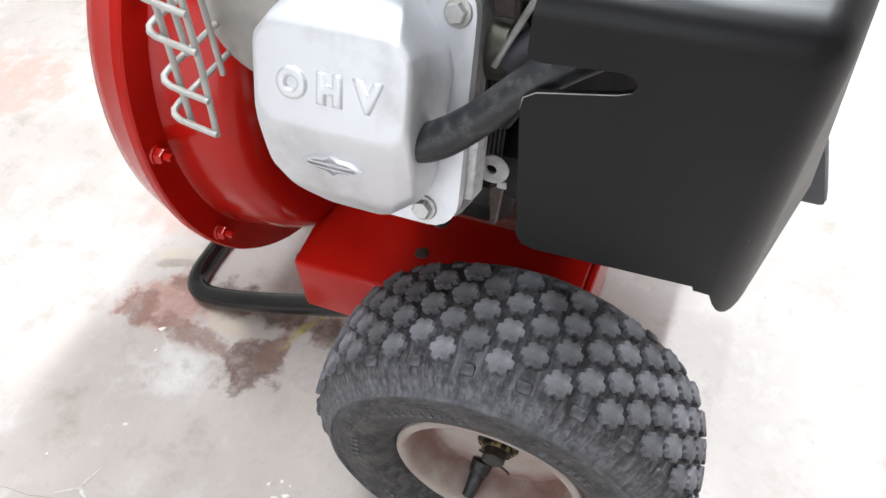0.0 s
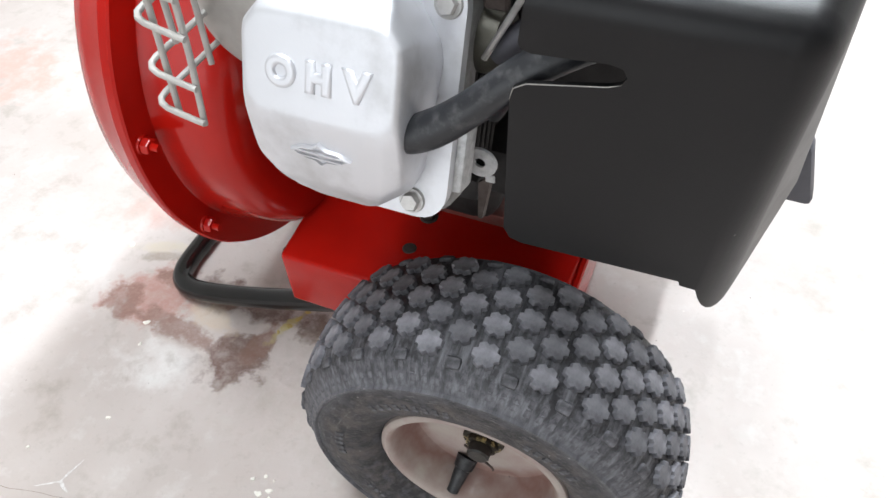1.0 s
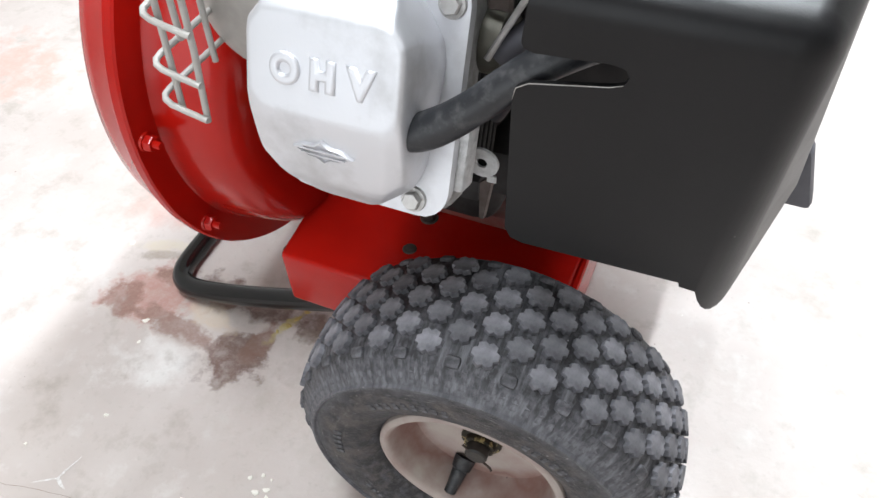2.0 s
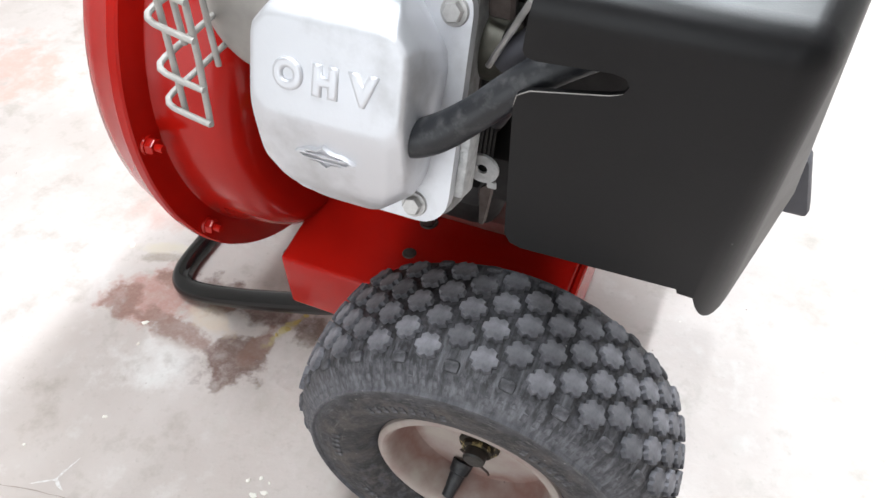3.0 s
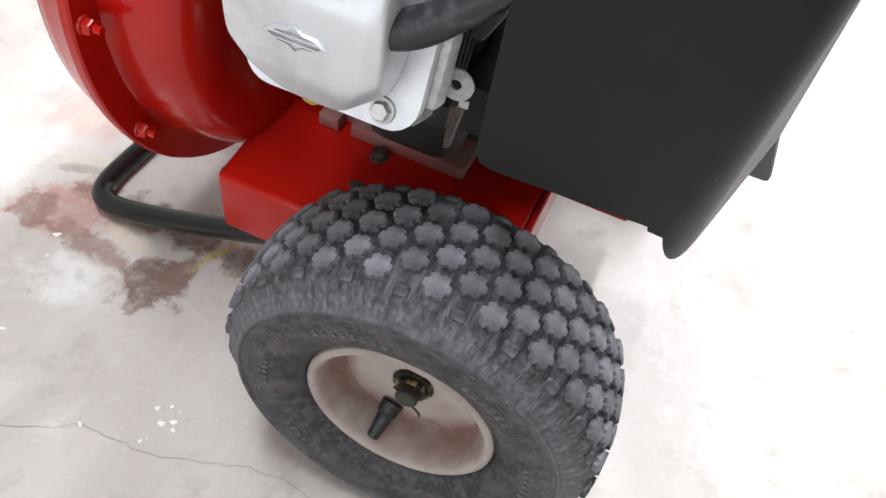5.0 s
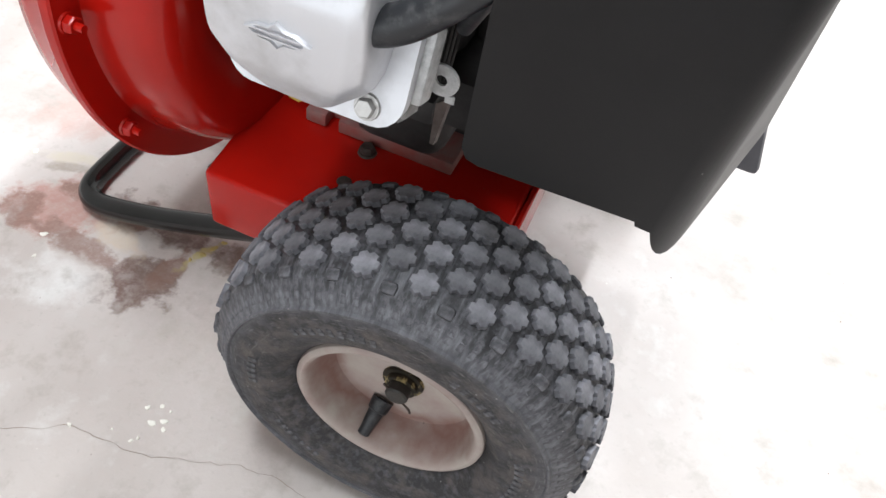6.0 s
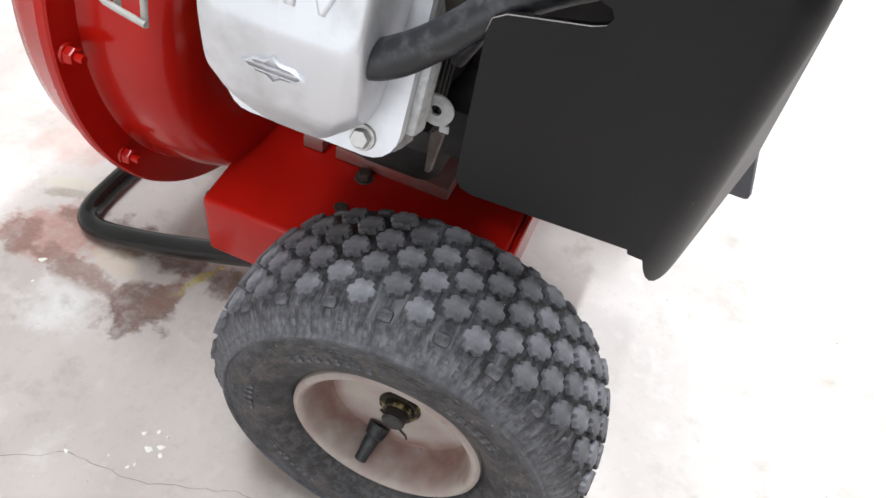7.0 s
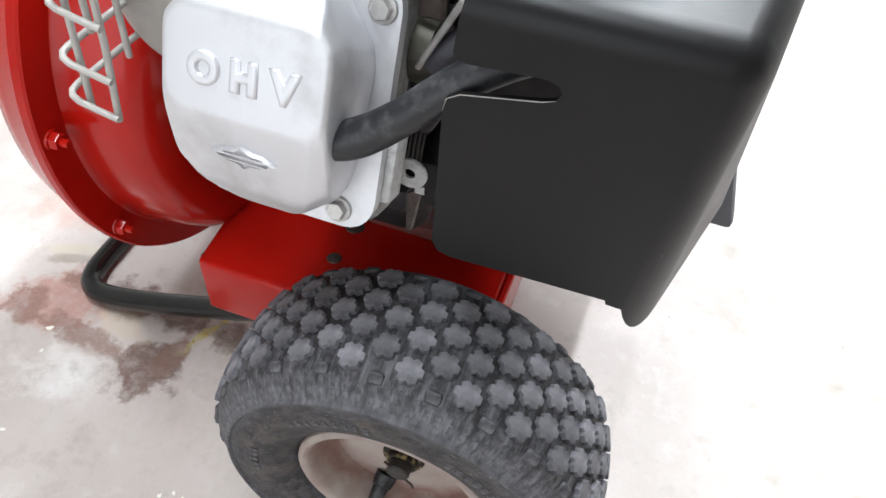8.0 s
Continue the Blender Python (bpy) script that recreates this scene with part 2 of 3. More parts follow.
def concrete():
    """Worn concrete with old red paint, dark rust-red stains, ochre specks, broad pale patches and painted shade by the
    skid and wheel.
    """
    m = bpy.data.materials.new("stained_concrete")
    m.use_nodes = True
    nt = m.node_tree
    b = nt.nodes["Principled BSDF"]
    tc = nt.nodes.new("ShaderNodeTexCoord")

    def tex(scale, detail=6.0, rough=0.6, distort=0.0):
        n = nt.nodes.new("ShaderNodeTexNoise")
        n.inputs["Scale"].default_value, n.inputs["Detail"].default_value = scale, detail
        n.inputs["Roughness"].default_value, n.inputs["Distortion"].default_value = rough, distort
        nt.links.new(tc.outputs["Object"], n.inputs["Vector"])
        return n.outputs[0]

    def span(value, lo, hi, a=0.0, z=1.0):
        n = nt.nodes.new("ShaderNodeMapRange")
        n.inputs[1].default_value, n.inputs[2].default_value, n.inputs[3].default_value, n.inputs[4].default_value = lo, hi, a, z
        nt.links.new(value, n.inputs[0])
        return n.outputs[0]

    def op(kind, a, c):
        n = nt.nodes.new("ShaderNodeMath")
        n.operation = kind
        for i, v in enumerate((a, c)):
            if isinstance(v, (int, float)):
                n.inputs[i].default_value = v
            else:
                nt.links.new(v, n.inputs[i])
        return n.outputs[0]

    def over(colour, shade, fac):
        n = nt.nodes.new("ShaderNodeMix")
        n.data_type = "RGBA"
        nt.links.new(fac, n.inputs[0])
        if isinstance(colour, tuple):
            n.inputs[6].default_value = (*colour, 1)
        else:
            nt.links.new(colour, n.inputs[6])
        n.inputs[7].default_value = (*shade, 1)
        return n.outputs[2]

    def blob(x, y, rx, ry, turn=0.0):
        """1 in the middle of an ellipse on the floor, 0 at its edge."""
        mp = nt.nodes.new("ShaderNodeMapping")
        mp.vector_type = "TEXTURE"
        mp.inputs["Location"].default_value = (x, y, 0)
        mp.inputs["Rotation"].default_value = (0, 0, radians(turn))
        mp.inputs["Scale"].default_value = (rx, ry, 1)
        nt.links.new(tc.outputs["Object"], mp.inputs["Vector"])
        ln = nt.nodes.new("ShaderNodeVectorMath")
        ln.operation = "LENGTH"
        nt.links.new(mp.outputs[0], ln.inputs[0])
        return op("SUBTRACT", 1.0, ln.outputs["Value"])

    broad, mid, fine, edge = tex(3.2), tex(16, 8, 0.65), tex(140, 4), tex(26, 6, 0.6)
    col = over((0.505, 0.448, 0.416), (0.605, 0.556, 0.530), span(broad, 0.38, 0.66))
    col = over(col, (0.68, 0.66, 0.635), span(mid, 0.55, 0.72, 0, 0.7))
    col = over(col, (0.31, 0.27, 0.225), span(mid, 0.46, 0.29, 0, 0.6))
    col = over(col, (0.36, 0.33, 0.29), span(fine, 0.60, 0.75, 0, 0.35))
    wob = span(edge, 0.25, 0.75, -0.55, 0.55)
    patchy = op("MULTIPLY", span(tex(48, 6, 0.7), 0.36, 0.54, 0.68, 1.0), span(tex(170, 5, 0.7), 0.38, 0.52, 0.85, 1.0))
    wob2 = span(mid, 0.3, 0.7, -0.5, 0.5)

    def stain_and_shade(colour, shade, x, y, rx, ry, turn, hard, most):
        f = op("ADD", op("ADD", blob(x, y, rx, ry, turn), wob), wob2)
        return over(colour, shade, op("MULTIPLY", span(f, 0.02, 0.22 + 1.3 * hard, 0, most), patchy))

    col = stain_and_shade(col, (0.55, 0.35, 0.29), -1.01, 0.42, 0.13, 0.12, 25, 0.25, 0.75)
    col = stain_and_shade(col, (0.50, 0.25, 0.20), -0.560, 0.275, 0.080, 0.060, 30, 0.3, 0.45)
    col = stain_and_shade(col, (0.44, 0.215, 0.175), -0.462, 0.136, 0.062, 0.052, 10, 0.15, 0.8)
    col = stain_and_shade(col, (0.27, 0.165, 0.135), -0.405, 0.098, 0.075, 0.018, -8, 0.10, 0.85)
    col = stain_and_shade(col, (0.175, 0.105, 0.088), -0.330, 0.086, 0.056, 0.036, 35, 0.08, 0.95)
    # brown stain along the skid, the tube's shadow painted in with it
    col = stain_and_shade(col, (0.14, 0.078, 0.062), -0.345, 0.165, 0.115, 0.028, -4, 0.15, 0.9)
    col = stain_and_shade(col, (0.26, 0.15, 0.12), -0.498, 0.112, 0.022, 0.030, 30, 0.10, 0.8)
    col = stain_and_shade(col, (0.24, 0.13, 0.10), -0.306, 0.122, 0.016, 0.040, -12, 0.10, 0.85)
    # brown band beside the skid, darkened by painted shadow
    col = stain_and_shade(col, (0.24, 0.14, 0.11), -0.420, 0.158, 0.075, 0.016, -6, 0.12, 0.8)
    col = stain_and_shade(col, (0.30, 0.25, 0.20), -0.505, 0.185, 0.040, 0.010, 25, 0.15, 0.7)
    col = stain_and_shade(col, (0.20, 0.125, 0.095), -0.40, 0.345, 0.09, 0.06, 0, 0.4, 0.6)
    col = stain_and_shade(col, (0.60, 0.50, 0.40), -0.378, 0.128, 0.040, 0.017, -6, 0.15, 0.8)
    col = stain_and_shade(col, (0.52, 0.45, 0.20), -0.292, 0.148, 0.010, 0.032, -20, 0.08, 0.95)
    col = stain_and_shade(col, (0.60, 0.54, 0.42), -0.500, 0.205, 0.060, 0.012, 20, 0.2, 0.65)
    col = stain_and_shade(col, (0.78, 0.77, 0.75), -0.400, 0.052, 0.075, 0.040, 20, 0.5, 0.8)
    # olive-grey dirt round the tyre, with shade under the frame painted in
    col = stain_and_shade(col, (0.34, 0.30, 0.24), -0.10, 0.10, 0.26, 0.12, 0, 0.6, 0.5)
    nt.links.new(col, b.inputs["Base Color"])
    nt.links.new(span(mid, 0.3, 0.7, 0.42, 0.68), b.inputs["Roughness"])
    b1 = nt.nodes.new("ShaderNodeBump")
    b1.inputs["Strength"].default_value, b1.inputs["Distance"].default_value = 0.25, 0.003
    nt.links.new(mid, b1.inputs["Height"])
    b2 = nt.nodes.new("ShaderNodeBump")
    b2.inputs["Strength"].default_value, b2.inputs["Distance"].default_value = 0.3, 0.0008
    nt.links.new(fine, b2.inputs["Height"])
    nt.links.new(b1.outputs[0], b2.inputs["Normal"])
    nt.links.new(b2.outputs[0], b.inputs["Normal"])
    return m


CONCRETE = concrete()
specks(CONCRETE, (0.20, 0.13, 0.10), 45, 0.0013, 0.10, 0.8)
specks(CONCRETE, (0.80, 0.78, 0.72), 38, 0.0014, 0.08, 0.8)


# ---- mesh helpers ----
def finish(name, bm, mat, smooth=35):
    me = bpy.data.meshes.new(name)
    bmesh.ops.recalc_face_normals(bm, faces=bm.faces)
    if smooth:
        limit = radians(smooth)
        for f in bm.faces:
            f.smooth = True
        for e in bm.edges:
            e.smooth = len(e.link_faces) == 2 and e.calc_face_angle(0) < limit
    bm.to_mesh(me)
    bm.free()
    me.materials.append(mat)
    return me


def part(name, bm, mat, parent, label="", smooth=35):
    ob = new(name, finish(name, bm, mat, smooth))
    ob.parent = parent
    return tagged(ob, label)


def piece(name, me, parent, m, label=""):
    ob = new(name, me)
    ob.parent = parent
    ob.matrix_basis = m
    return tagged(ob, label)


def box(bm, lo, hi, bevel=0.0, segments=2, m=None):
    made = bmesh.ops.create_cube(bm, size=1)["verts"]
    for v in made:
        v.co = Vector([lo[i] + (v.co[i] + 0.5) * (hi[i] - lo[i]) for i in range(3)])
    if m is not None:
        bmesh.ops.transform(bm, matrix=m, verts=made)
    if bevel:
        edges = list({e for v in made for e in v.link_edges})
        bmesh.ops.bevel(bm, geom=edges, offset=bevel, segments=segments, affect="EDGES", profile=0.5)


def loft(bm, rings, cap=True, closed=True):
    """Skin over rings of equal length."""
    rows = [[bm.verts.new(p) for p in ring] for ring in rings]
    n = len(rows[0])
    for a, c in zip(rows, rows[1:]):
        for i in range(n if closed else n - 1):
            bm.faces.new((a[i], a[(i + 1) % n], c[(i + 1) % n], c[i]))
    if cap:
        bm.faces.new(rows[0][::-1])
        bm.faces.new(rows[-1])
    return rows


def smooth_path(points, steps=8):
    """A Catmull-Rom line through the points."""
    pts = [Vector(p) for p in points]
    pts = [2 * pts[0] - pts[1]] + pts + [2 * pts[-1] - pts[-2]]
    out = []
    for i in range(1, len(pts) - 2):
        a, c, d, e = pts[i - 1:i + 3]
        for k in range(steps):
            t = k / steps
            out.append(0.5 * (2 * c + (d - a) * t + (2 * a - 5 * c + 4 * d - e) * t * t + (3 * c - a - 3 * d + e) * t ** 3))
    out.append(pts[-2])
    return out


def tube(bm, points, radius, sides=14, flat=1.0):
    """A round rod along the points; radius may be a list."""
    pts = [Vector(p) for p in points]
    rings, up = [], Vector((0.13, 0.2, 1)).normalized()
    for i, p in enumerate(pts):
        ahead = (pts[min(i + 1, len(pts) - 1)] - pts[max(i - 1, 0)]).normalized()
        side = ahead.cross(up).normalized()
        up = side.cross(ahead).normalized()
        r = radius[i] if isinstance(radius, (list, tuple)) else radius
        rings.append([p + r * (math.cos(a) * side + flat * math.sin(a) * up) for a in (2 * math.pi * k / sides for k in range(sides))])
    loft(bm, rings)


def spin(bm, profile, centre, axis="y", steps=64, closed=True, floor=None):
    """Turn a profile of (along, radius) about an axis through centre."""
    rings = []
    for k in range(steps):
        a = 2 * math.pi * k / steps
        ring = []
        for d, r in profile:
            c, s = r * math.cos(a), r * math.sin(a)
            p = Vector(centre) + (Vector((s, d, c)) if axis == "y" else Vector((d, s, c)))
            if floor is not None:
                p.z = max(p.z, floor)
            ring.append(p)
        rings.append(ring)
    rows = [[bm.verts.new(p) for p in ring] for ring in rings]
    n = len(profile)
    for k in range(steps):
        a, c = rows[k], rows[(k + 1) % steps]
        for i in range(n if closed else n - 1):
            bm.faces.new((a[i], a[(i + 1) % n], c[(i + 1) % n], c[i]))


def rounded(u0, u1, v0, v1, r, steps=5):
    """A rectangle with rounded corners, anticlockwise."""
    out = []
    for cu, cv, a0 in ((u1 - r, v1 - r, 0), (u0 + r, v1 - r, 90), (u0 + r, v0 + r, 180), (u1 - r, v0 + r, 270)):
        for k in range(steps + 1):
            a = radians(a0 + 90 * k / steps)
            out.append((cu + r * math.cos(a), cv + r * math.sin(a)))
    return out


def cut_corners(h, lo, hi, cu, cv, tu, tv, passes=3):
    """An upright octagon of half width h with its corners cut and softened."""
    pts = [(h, lo + cv), (h, hi - tv), (h - tu, hi), (tu - h, hi), (-h, hi - tv), (-h, lo + cv), (cu - h, lo), (h - cu, lo)]
    for _ in range(passes):
        out = []
        for (a, c), (d, e) in zip(pts, pts[1:] + pts[:1]):
            out += [(0.89 * a + 0.11 * d, 0.89 * c + 0.11 * e), (0.11 * a + 0.89 * d, 0.11 * c + 0.89 * e)]
        pts = out
    return pts


def frame_at(origin, z_axis, x_hint=(1, 0, 0)):
    """A pose at origin whose z axis points along z_axis."""
    z = Vector(z_axis).normalized()
    x = (Vector(x_hint) - Vector(x_hint).dot(z) * z).normalized()
    y = z.cross(x)
    return Matrix.Translation(origin) @ Matrix((x, y, z)).transposed().to_4x4()


def hex_bolt(mat, across=0.0127, tall=0.006, flange=0.0085):
    """A hex head on a washer face, standing on z = 0."""
    bm = bmesh.new()
    bmesh.ops.create_cone(bm, cap_ends=True, segments=24, radius1=flange, radius2=flange * 0.93, depth=0.002, matrix=pose(0, 0, 0.001))
    r = across / 2 / math.cos(math.pi / 6)
    rings = [[(k * math.cos(a), k * math.sin(a), z) for a in (math.pi / 3 * i for i in range(6))] for k, z in ((r, 0.0015), (r, tall * 0.82), (r * 0.86, tall))]
    loft(bm, rings)
    return finish("bolt", bm, mat)


# ---- setting ----
def slab(name, lo, hi, mat, label, category):
    bm = bmesh.new()
    box(bm, lo, hi)
    return tagged(new(name, finish(name, bm, mat, 0)), label, category, kind="structure")


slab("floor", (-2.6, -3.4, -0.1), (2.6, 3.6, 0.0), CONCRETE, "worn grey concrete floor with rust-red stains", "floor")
# walls and ceiling are unseen, added to close the room and bounce light
slab("wall_west", (-2.72, -2.4, 0), (-2.6, 3.6, 2.5), PLASTER, "plain off-white painted wall, unseen, added to bounce light", "wall")
slab("wall_east", (2.6, -2.4, 0), (2.72, 3.6, 2.5), PLASTER, "plain off-white painted wall, unseen, added to bounce light", "wall")
# unseen wall, its opening added to hold the front fill lamp
slab("wall_south", (-2.72, -2.52, 0), (-1.72, -2.4, 2.5), PLASTER, "plain off-white wall beside an opening added for the front fill", "wall")
slab("wall_south_east", (0.72, -2.52, 0), (2.72, -2.4, 2.5), PLASTER, "plain off-white wall beside an opening added for the front fill", "wall")
slab("wall_south_lintel", (-1.72, -2.52, 2.1), (0.72, -2.4, 2.5), PLASTER, "plain off-white wall over an opening added for the front fill", "wall")
slab("wall_north", (-2.72, 3.6, 0), (2.72, 3.72, 2.5), PLASTER, "plain off-white painted wall, unseen, added to bounce light", "wall")
slab("ceiling", (-2.72, -2.52, 2.5), (2.72, 3.72, 2.6), PLASTER, "plain off-white painted ceiling, unseen, added to bounce light", "ceiling")

# ---- the blower ----
blower = tagged(new("leaf_blower"), "red walk-behind leaf blower with grey engine, standing on concrete", "leaf blower")

# wheel: rim, tyre, studs
WC = Vector((0.0, 0.040, 0.153))


def tyre_radius(d):
    """Radius of the tyre's carcass at the distance d from its middle."""
    a = abs(d)
    return 0.1535 - 3.0 * a * a if a < 0.045 else 0.1474 - 0.9 * (a - 0.045) - 18 * (a - 0.045) ** 2


def build_tyre():
    bm = bmesh.new()
    half = [(0.0, 0.1535), (0.012, tyre_radius(0.012)), (0.024, tyre_radius(0.024)), (0.036, tyre_radius(0.036)), (0.046, tyre_radius(0.046)),
            (0.053, 0.139), (0.0575, 0.133), (0.0590, 0.1305), (0.0618, 0.1302), (0.0620, 0.1285), (0.0600, 0.1270), (0.0612, 0.120), (0.0615, 0.110),
            (0.0600, 0.100), (0.0570, 0.091), (0.0510, 0.0835), (0.0455, 0.0780), (0.0400, 0.0750)]
    profile = half[:0:-1] + [(-d, r) for d, r in half]
    spin(bm, [(-d, r) for d, r in profile], WC, "y", 128, True, 0.0005)
    return part("tyre", bm, TYRE, blower, "black rubber tyre with star-shaped studs, dusty")


tyre = build_tyre()


def stud_mesh(scale=0.89):
    bm = bmesh.new()
    rings = []
    for k, z in ((1.06, -0.003), (1.0, 0.0029), (0.95, 0.0034)):
        ring = []
        for i in range(6):
            for turn, r in ((-14, 0.0110), (14, 0.0110), (30, 0.0085)):
                a = radians(60 * i + turn)
                ring.append((r * k * scale * math.cos(a), r * k * scale * math.sin(a) * 0.97, z))
        rings.append(ring)
    rows = loft(bm, rings, cap=False)
    bm.faces.new(rows[-1])
    return finish("tread_stud", bm, STUD, 0)


STUD_MESH = stud_mesh()


PER_ROW, PHASE = 24, radians(2.9)
for row in range(7):
    d = -0.0345 + 0.0115 * row
    for k in range(PER_ROW):
        a = 2 * math.pi * (k + (0.5 if row % 2 else 0.0)) / PER_ROW + PHASE
        r = tyre_radius(d)
        p = WC + Vector((r * math.sin(a), d, r * math.cos(a)))
        if p.z < 0.008:
            continue
        slope = (tyre_radius(d + 0.002) - tyre_radius(d - 0.002)) / 0.004
        out = Vector((math.sin(a), -slope, math.cos(a)))
        piece("tread_stud", STUD_MESH, tyre, frame_at(p, out, (math.cos(a), 0, -math.sin(a))))


def lug_mesh():
    bm = bmesh.new()
    box(bm, (-0.0030, -0.0060, -0.004), (0.0030, 0.0088, 0.0003), 0.0012, 1)
    return finish("shoulder_lug", bm, RUBBER, 0)


LUG = lug_mesh()


def tab_mesh():
    bm = bmesh.new()
    box(bm, (-0.0056, -0.0042, -0.003), (0.0056, 0.0042, 0.0016), 0.0022, 2)
    return finish("tread_tab", bm, RUBBER)


TAB_MESH = tab_mesh()
for side in (-1, 1):
    for k in range(PER_ROW * 4):
        a = 2 * math.pi * k / (PER_ROW * 4) + PHASE
        if k % 4 == 2:
            r0 = tyre_radius(0.0445)
            p = WC + Vector((r0 * math.sin(a), side * 0.0445, r0 * math.cos(a)))
            if p.z > 0.01:
                piece("tread_tab", TAB_MESH, tyre, frame_at(p, Vector((math.sin(a), side * 0.60, math.cos(a))), (math.cos(a), 0, -math.sin(a))))
        r = 0.1385
        p = WC + Vector((r * math.sin(a), side * 0.0530, r * math.cos(a)))
        if p.z > 0.012:
            piece("shoulder_lug", LUG, tyre, frame_at(p, Vector((math.sin(a), side * 1.1, math.cos(a))), (math.cos(a), 0, -math.sin(a))))


def build_wheel():
    bm = bmesh.new()
    y0 = -0.0440
    face = [(y0 + 0.003, 0.0767), (y0 - 0.0010, 0.0776), (y0 - 0.0038, 0.0768), (y0 - 0.0054, 0.0748), (y0 - 0.0058, 0.0725), (y0 - 0.0045, 0.0702), (y0 - 0.0010, 0.0685), (y0 + 0.004, 0.0674),
            (y0 + 0.009, 0.0662), (y0 + 0.016, 0.0640), (y0 + 0.024, 0.0617), (y0 + 0.0285, 0.0590), (y0 + 0.0300, 0.0552),
            (y0 + 0.0295, 0.0400), (y0 + 0.0280, 0.0240), (y0 + 0.0270, 0.0150)]
    back = [(d + 0.0022, r) for d, r in face[::-1]]
    spin(bm, face + back, WC, "y", 96)
    wheel = part("wheel", bm, RIM, blower, "dusty beige painted steel wheel rim")
    c = WC + Vector((0, y0 + 0.028, 0))
    bm = bmesh.new()
    spin(bm, [(-0.002, 0.0175), (-0.0034, 0.0168), (-0.0038, 0.0135), (-0.008, 0.0130), (-0.0085, 0.0100), (0.004, 0.0100), (0.004, 0.0175)], c, "y", 32)
    part("hub_sleeve", bm, BRASS, wheel, "yellow zinc-plated hub sleeve, greasy")
    bm = bmesh.new()
    spin(bm, [(0.07, 0.0001), (0.07, 0.0095), (-0.016, 0.0095), (-0.0175, 0.0080), (-0.0175, 0.0001)], c, "y", 24)
    part("axle", bm, GREASE, wheel, "dark greasy axle end")
    bm = bmesh.new()
    tube(bm, [c + Vector(p) for p in ((-0.011, -0.0155, 0.010), (0.0, -0.0155, -0.001), (0.012, -0.0155, -0.014), (0.013, -0.0155, -0.018))], 0.0010, 8)
    part("cotter_pin", bm, BOLT_DARK, wheel)
    bm = bmesh.new()
    a, z = c + Vector((-0.015, 0.001, -0.045)), c + Vector((-0.0205, -0.026, -0.064))
    pts = [a.lerp(z, t) for t in (0, 0.12, 0.3, 0.34, 0.7, 0.72, 0.97, 1.0)]
    tube(bm, pts, [0.0095, 0.0092, 0.0085, 0.0070, 0.0058, 0.0054, 0.0052, 0.0040], 16)
    part("valve_stem", bm, HOSE, wheel, "black rubber valve stem")


build_wheel()


def sidewall_marks():
    """Raised moulded marks on the sidewall, too worn to read."""
    bm = bmesh.new()
    box(bm, (-0.0022, -0.0035, -0.001), (0.0022, 0.0035, 0.0007), 0.0004, 1)
    mark = finish("sidewall_mark", bm, RUBBER, 0)
    for start, count in ((-150, 7), (-95, 5), (-40, 9), (25, 6), (75, 8)):
        for k in range(count):
            a = radians(start + 4.2 * k)
            r = 0.108
            piece("sidewall_mark", mark, tyre, frame_at(WC + Vector((r * math.sin(a), -0.0613, r * math.cos(a))), (0, -1, 0), (math.cos(a), 0, -math.sin(a))))


sidewall_marks()


def far_wheel():
    """The wheel on the other side, alike."""
    turn = Matrix.Translation((0, 0.626, 0)) @ Matrix.Diagonal((-1, -1, 1, 1))
    for name in ("wheel", "tyre"):
        first = bpy.data.objects[name]
        piece(name, first.data, blower, turn)


far_wheel()
# the near wheel toes out a little
for name in ("tyre", "wheel"):
    bpy.data.objects[name].matrix_basis = Matrix.Translation(WC) @ pose(0, 0, 0, 0, 0, 1.7) @ Matrix.Translation(-WC)

# frame under the engine
def build_frame():
    bm = bmesh.new()
    x0, x1, y0, y1, z0, z1 = -0.250, 0.024, 0.126, 0.420, 0.100, 0.170
    box(bm, (x0, y0, z0), (x1, y1, z1), 0.005, 3)
    for v in bm.verts:
        if v.co.x < -0.2:
            v.co.x -= 0.085 * (v.co.y - y0)
    base = part("frame", bm, RED, blower, "red painted sheet-steel frame box")
    bm = bmesh.new()
    box(bm, (x1 + 0.0005, y0 + 0.006, z0 + 0.002), (x1 + 0.007, y1 - 0.01, z1 - 0.001), 0.0015, 1)
    part("end_flange", bm, RED, base)
    bm = bmesh.new()
    box(bm, (x1 + 0.008, 0.272, 0.163), (0.108, 0.290, 0.171), 0.002, 1)
    part("rear_rail", bm, RED, base)
    bm = bmesh.new()
    box(bm, (0.100, 0.338, 0.152), (0.180, 0.352, 0.160), 0.001, 1)
    box(bm, (0.090, 0.290, 0.151), (0.105, 0.352, 0.166), 0.001, 1)
    part("rear_bracket", bm, RED, base)
    bm = bmesh.new()
    box(bm, (-0.2511, 0.1340, 0.1600), (-0.2480, 0.1390, 0.1685), 0.0006, 1)
    part("corner_slit", bm, BOLT_DARK, base)
    bm = bmesh.new()
    box(bm, (-0.014, 0.110, 0.141), (0.014, 0.127, 0.165), 0.003, 1)
    tube(bm, [(0, 0.09, 0.153), (0, 0.130, 0.153)], 0.0125, 20)
    part("axle_socket", bm, RED, base)
    return base


frame_box = build_frame()


def frame_plug():
    bm = bmesh.new()
    bmesh.ops.create_cone(bm, cap_ends=True, segments=20, radius1=0.0072, radius2=0.0060, depth=0.0012, matrix=pose(-0.134, 0.178, 0.1705))
    part("plug", bm, BOLT_DARK, frame_box, "dark round plug")


frame_plug()


